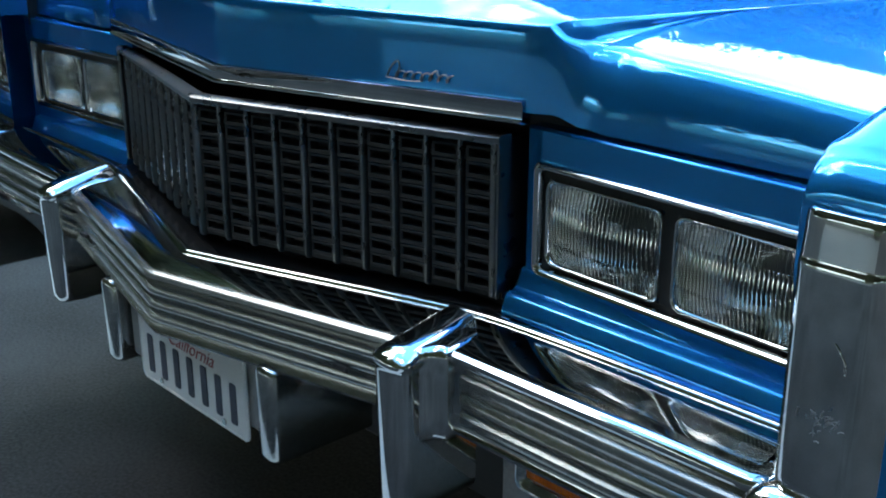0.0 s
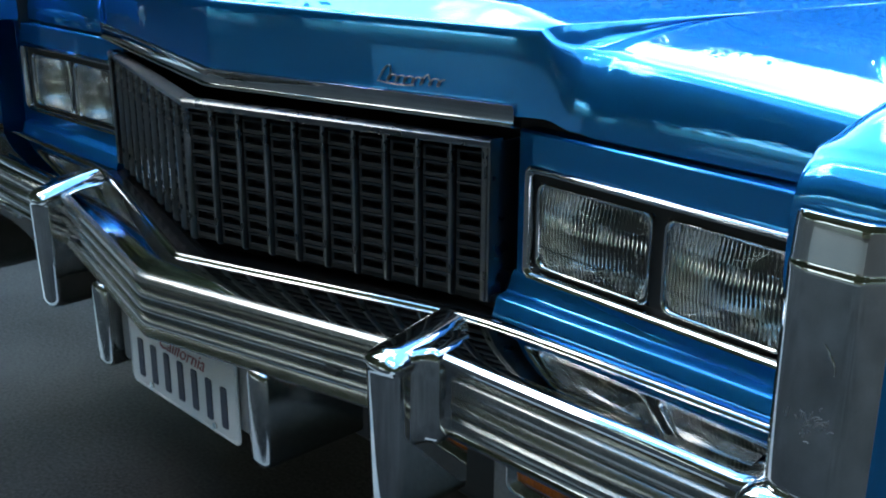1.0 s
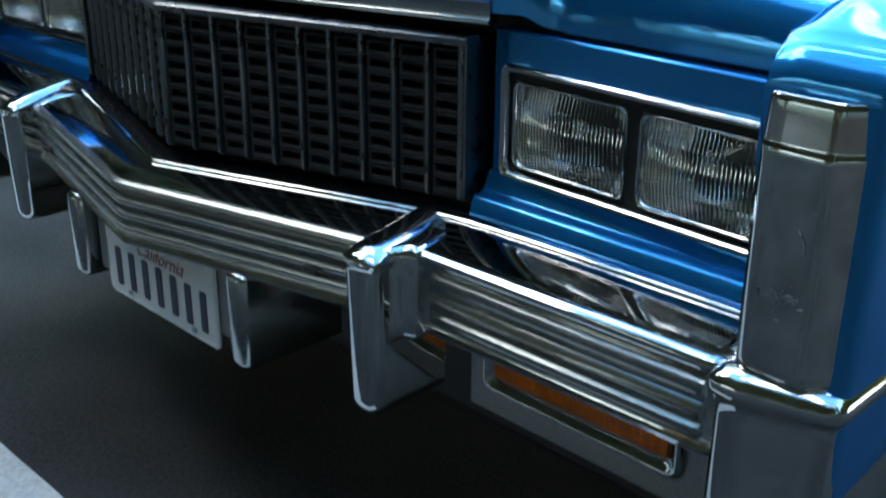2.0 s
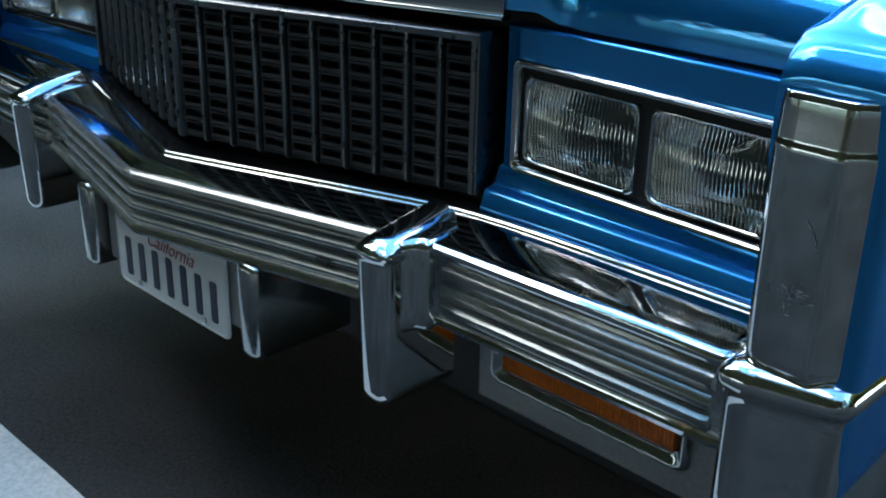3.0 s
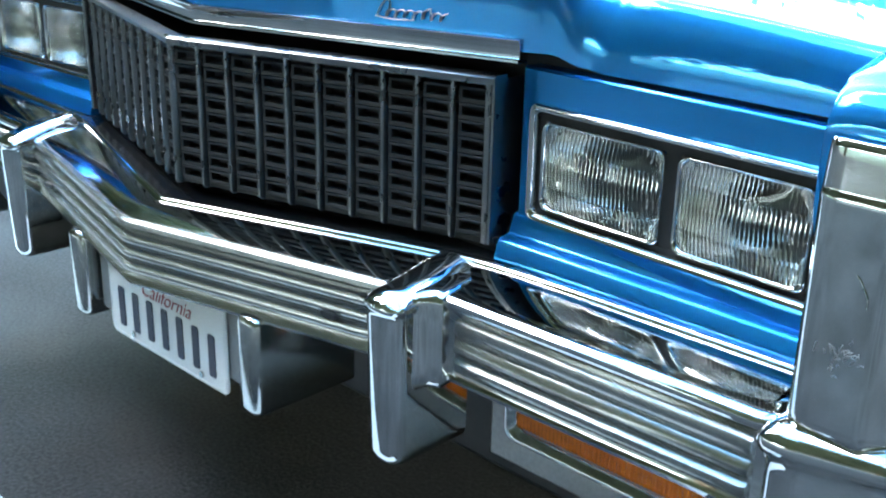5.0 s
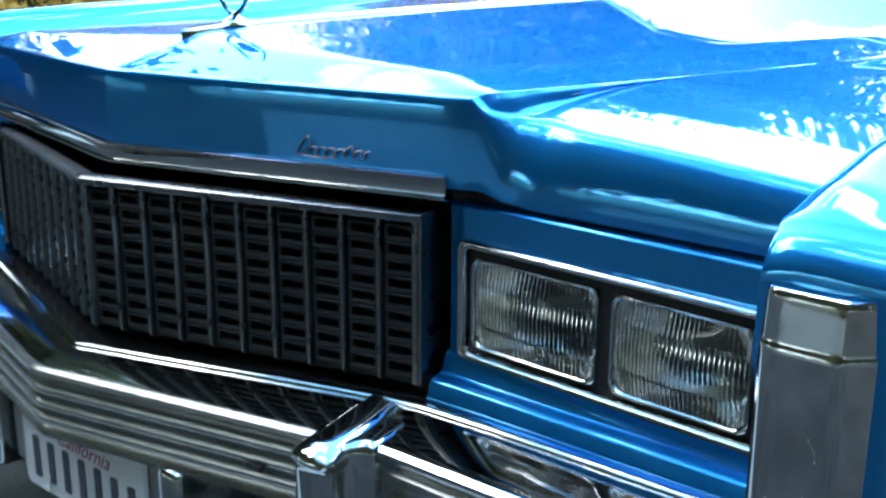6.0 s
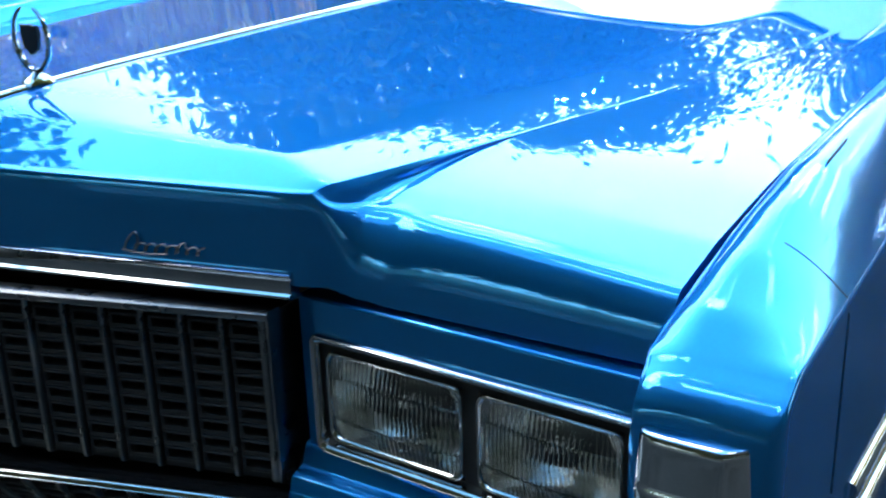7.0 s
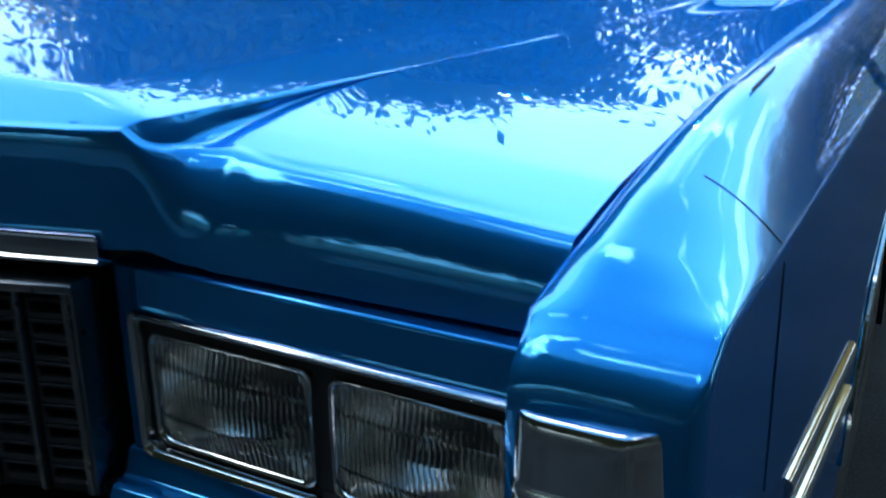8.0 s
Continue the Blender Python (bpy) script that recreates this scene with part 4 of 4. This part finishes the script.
# windscreen, roof and the plain rest of the body
def cabin():
    def arc(w, y, z, back, n=17):
        return [(w * k, y + back * k * k, z) for k in np.linspace(-1, 1, n)]
    lps = [arc(0.78, 1.94, 0.955, 0.16), arc(0.735, 2.11, 1.07, 0.15), arc(0.685, 2.28, 1.18, 0.14), arc(0.63, 2.45, 1.285, 0.13)]
    v, f = loft(lps, closed=False, caps=False)
    ws = mesh_ob("windscreen", v + [(a, b + 0.006, c) for a, b, c in v], f + [tuple(q + len(v) for q in reversed(p)) for p in f], WIND_GLASS, car, "curved windscreen with a pale sheet behind that imitates reflected sky")
    # added sheet: its pale colour imitates the sky's reflection on the glass
    mesh_ob("sky_sheen", [(a * 0.96, b + 0.04, c) for a, b, c in v], f, SKY_SHEEN, ws, "pale sheet added for the sky reflected in the windscreen")
    edge = [lps[0][0], lps[1][0], lps[2][0]] + lps[3] + [lps[2][-1], lps[1][-1], lps[0][-1]]
    mesh_ob("windscreen_trim", *tube(edge, 0.012, 8), CHROME_DULL, ws, "bright windscreen surround")
    roof = []
    for y, z, w in ((2.47, 1.295, 0.64), (2.60, 1.335, 0.66), (3.0, 1.37, 0.68), (3.6, 1.36, 0.68), (3.9, 1.32, 0.66)):
        roof.append([(w * k, y + (0.13 * k * k if y < 2.55 else 0.05 * k * k), z - 0.05 * k ** 4) for k in np.linspace(-1, 1, 17)] + [(w * k, y + 0.02 + 0.05 * k * k, z - 0.07) for k in np.linspace(1, -1, 9)])
    mesh_ob("roof", *loft(roof), PAINT, car, "blue painted roof")
    side = [(-0.985, 0.30), (-1.012, 0.55), (-1.008, 0.80), (-0.975, 0.915), (-0.90, 0.945), (-0.5, 0.955), (0.5, 0.955), (0.90, 0.945), (0.975, 0.915), (1.008, 0.80), (1.012, 0.55), (0.985, 0.30)]
    mesh_ob("rear_body", *loft([[(a * w, y, z) for a, z in side] for y, w in ((1.94, 1.0), (3.0, 1.0), (4.6, 0.99), (5.25, 0.96), (5.30, 0.90))]), PAINT, car, "blue painted doors and rear body", angle=30)
    for sd in (1, -1):
        side_glass = [(sd * 0.93, 2.12, 0.95), (sd * 0.93, 4.3, 0.95), (sd * 0.66, 3.85, 1.27), (sd * 0.645, 2.62, 1.27)]
        mesh_ob("side_window", side_glass + [(a - sd * 0.02, b, c) for a, b, c in side_glass], [(0, 1, 2, 3), (7, 6, 5, 4), (0, 4, 5, 1), (1, 5, 6, 2), (2, 6, 7, 3), (3, 7, 4, 0)], DARK_GLASS, car, "dark side window", smooth=False)
    rear_glass = [(-0.90, 4.55, 0.95), (0.90, 4.55, 0.95), (0.64, 3.92, 1.27), (-0.64, 3.92, 1.27)]
    mesh_ob("rear_window", rear_glass + [(a, b - 0.02, c - 0.01) for a, b, c in rear_glass], [(0, 1, 2, 3), (7, 6, 5, 4), (0, 4, 5, 1), (1, 5, 6, 2), (2, 6, 7, 3), (3, 7, 4, 0)], DARK_GLASS, car, "dark rear window", smooth=False)


cabin()


# --- surroundings ---
def tree(at, height, crown_r, seed, leaf_mat, label, leaves=2600, big=1.0, low=0.28, fine=4.6):
    rnd = random.Random(seed)
    t = thing("tree", label, "tree", at, "trees round the road")
    lps = []
    for k in range(9):
        q = k / 8
        r = 0.16 * (1 - 0.75 * q) * height / 6
        cx, cy = 0.12 * math.sin(3 * q + seed), 0.12 * math.cos(2 * q + seed)
        lps.append([(cx + r * math.cos(a), cy + r * math.sin(a), height * 0.75 * q) for a in np.linspace(0, 2 * math.pi, 9, endpoint=False)])
    geos = [loft(lps)]
    tips = []
    for k in range(11 if low > 0.2 else 20):
        a = 2.4 * k + rnd.random()
        z0 = height * rnd.uniform(low, 0.68)
        ln = crown_r * rnd.uniform(0.55, 0.95)
        p0, p2 = Vector((0, 0, z0)), Vector((ln * math.cos(a), ln * math.sin(a), z0 + height * rnd.uniform(0.08, 0.25)))
        p1 = (p0 + p2) / 2 + Vector((0, 0, -0.1))
        lp2 = []
        for p, r in ((p0, 0.06), (p1, 0.04), (p2, 0.015)):
            lp2.append([tuple(p + Vector((0, r * math.cos(b), r * math.sin(b))) if abs(math.cos(a)) > 0.6 else p + Vector((r * math.cos(b), 0, r * math.sin(b)))) for b in np.linspace(0, 2 * math.pi, 6, endpoint=False)])
        geos.append(loft(lp2))
        tips += [p1, p2, (p1 + p2) / 2]
    mesh_ob("trunk", *join(*geos), BARK, t, "", angle=60)
    tips += [Vector((rnd.uniform(-.5, .5) * crown_r, rnd.uniform(-.5, .5) * crown_r, height * rnd.uniform(0.65, 1.0))) for _ in range(14)]
    gen = np.random.default_rng(seed)
    count = int(leaves * fine)
    tip = np.array([tuple(q) for q in tips])[gen.integers(0, len(tips), count)]
    mid = tip + gen.normal(0, 1, (count, 3)) * np.array((0.30, 0.30, 0.22)) * crown_r * 0.55
    size = gen.uniform(0.10, 0.21, (count, 1)) / math.sqrt(fine) * height / 6 * big
    long = gen.normal(0, 1, (count, 3))
    long /= np.linalg.norm(long, axis=1, keepdims=True)
    wide = np.cross(long, gen.normal(0, 1, (count, 3)))
    wide /= np.linalg.norm(wide, axis=1, keepdims=True)
    vs = np.stack((mid - long * size, mid - wide * size * 0.5, mid + long * size, mid + wide * size * 0.5), 1).reshape(-1, 3).tolist()
    fs = [(k, k + 1, k + 2, k + 3) for k in range(0, 4 * count, 4)]
    me = bpy.data.meshes.new("crown")
    me.from_pydata(vs, [], fs)
    me.materials.append(leaf_mat)
    cr = new("crown", me)
    cr.parent = t
    return t


tree((-4.2, 8.5, 0), 5.0, 2.6, 1, LEAF, "leafy green tree standing beyond the road", 11000, 1.3)
tree((-0.8, 11.5, 0), 3.7, 2.6, 2, LEAF, "leafy green tree standing beyond the road", 9000, 1.3)
tree((-12.0, 6.6, 0), 4.2, 2.6, 3, LEAF_DRY, "tree with yellowing dry leaves beside the road", 9000, 1.2, 0.03)
tree((-9.6, 10.8, 0), 4.2, 2.6, 9, LEAF_DRY, "tree with yellowing dry leaves beside the road", 9000, 1.2, 0.03)
tree((-13.5, 10.6, 0), 4.6, 2.8, 11, LEAF_DRY, "tree with yellowing dry leaves beside the road", 8000, 1.1, 0.05)
tree((1.0, 15.5, 0), 4.4, 2.4, 12, LEAF_DRY, "tree with yellowing dry leaves beside the road", 7000, 1.0)
tree((3.4, 12.0, 0), 3.1, 2.4, 5, LEAF_DRY, "tree with yellowing dry leaves beside the road", 9000, 0.95)
tree((6.8, 4.6, 0), 6.4, 2.8, 14, LEAF, "leafy green tree standing beyond the road", 9000, 1.1)
tree((8.6, 8.4, 0), 6.0, 2.8, 15, LEAF_DRY, "tree with yellowing dry leaves beside the road", 8000, 1.1)
tree((5.6, 10.5, 0), 3.6, 2.6, 41, LEAF_DRY, "tree with yellowing dry leaves beside the road", 9000, 1.0)
tree((9.5, 4.0, 0), 7.0, 2.9, 42, LEAF_DRY, "tree with yellowing dry leaves beside the road", 8000, 1.0)
tree((10.5, 12.5, 0), 8.0, 3.0, 43, LEAF, "leafy green tree standing beyond the road", 9000, 1.0)
# tall trees out of view, added to keep sky light off the car's front
for k, (tx, ty) in enumerate(((-12.0, -3.4), (-9.4, -5.8), (-5.0, -7.6), (-0.4, -8.0), (4.4, -7.4), (9.0, -5.0), (10.0, 0.5), (-11.0, 1.0))):
    tree((tx, ty, 0), 9.2 + 0.5 * (k % 3), 3.7, 20 + k, LEAF_DARK, "dense dark green tree out of view, added to block sky light", 24000, 0.85, 0.03, 3.0)


def house():
    """Unseen house, two storeys high to block sky; its garage door faces the car."""
    h = thing("house", "unseen grey stucco house with a panelled garage door, made tall to block sky", "house", (1.6, -15.0, 0))
    mesh_ob("wall", *join(box(-3.6, -2.7, 0.0, 2.8, 0.0, 5.6), box(2.7, 6.4, 0.0, 2.8, 0.0, 5.6), box(-2.7, 2.7, 0.0, 2.8, 2.25, 5.6), box(-2.7, 2.7, 0.0, 2.6, 0.0, 2.25)), STUCCO, h, smooth=False)
    mesh_ob("roof", *loft([[(x, -0.4, 5.6), (x, 3.2, 5.6), (x, 3.2, 5.7), (x, 1.4, 6.6), (x, -0.4, 5.7)] for x in (-4.0, 6.8)]), ROOF, h, smooth=False)
    for k in range(4):
        mesh_ob("door_panel", *box(-2.68, 2.68, 2.61, 2.66, 0.02 + 0.555 * k, 0.555 + 0.555 * k), WOOD_WHITE, h, bevel=0.015)


house()
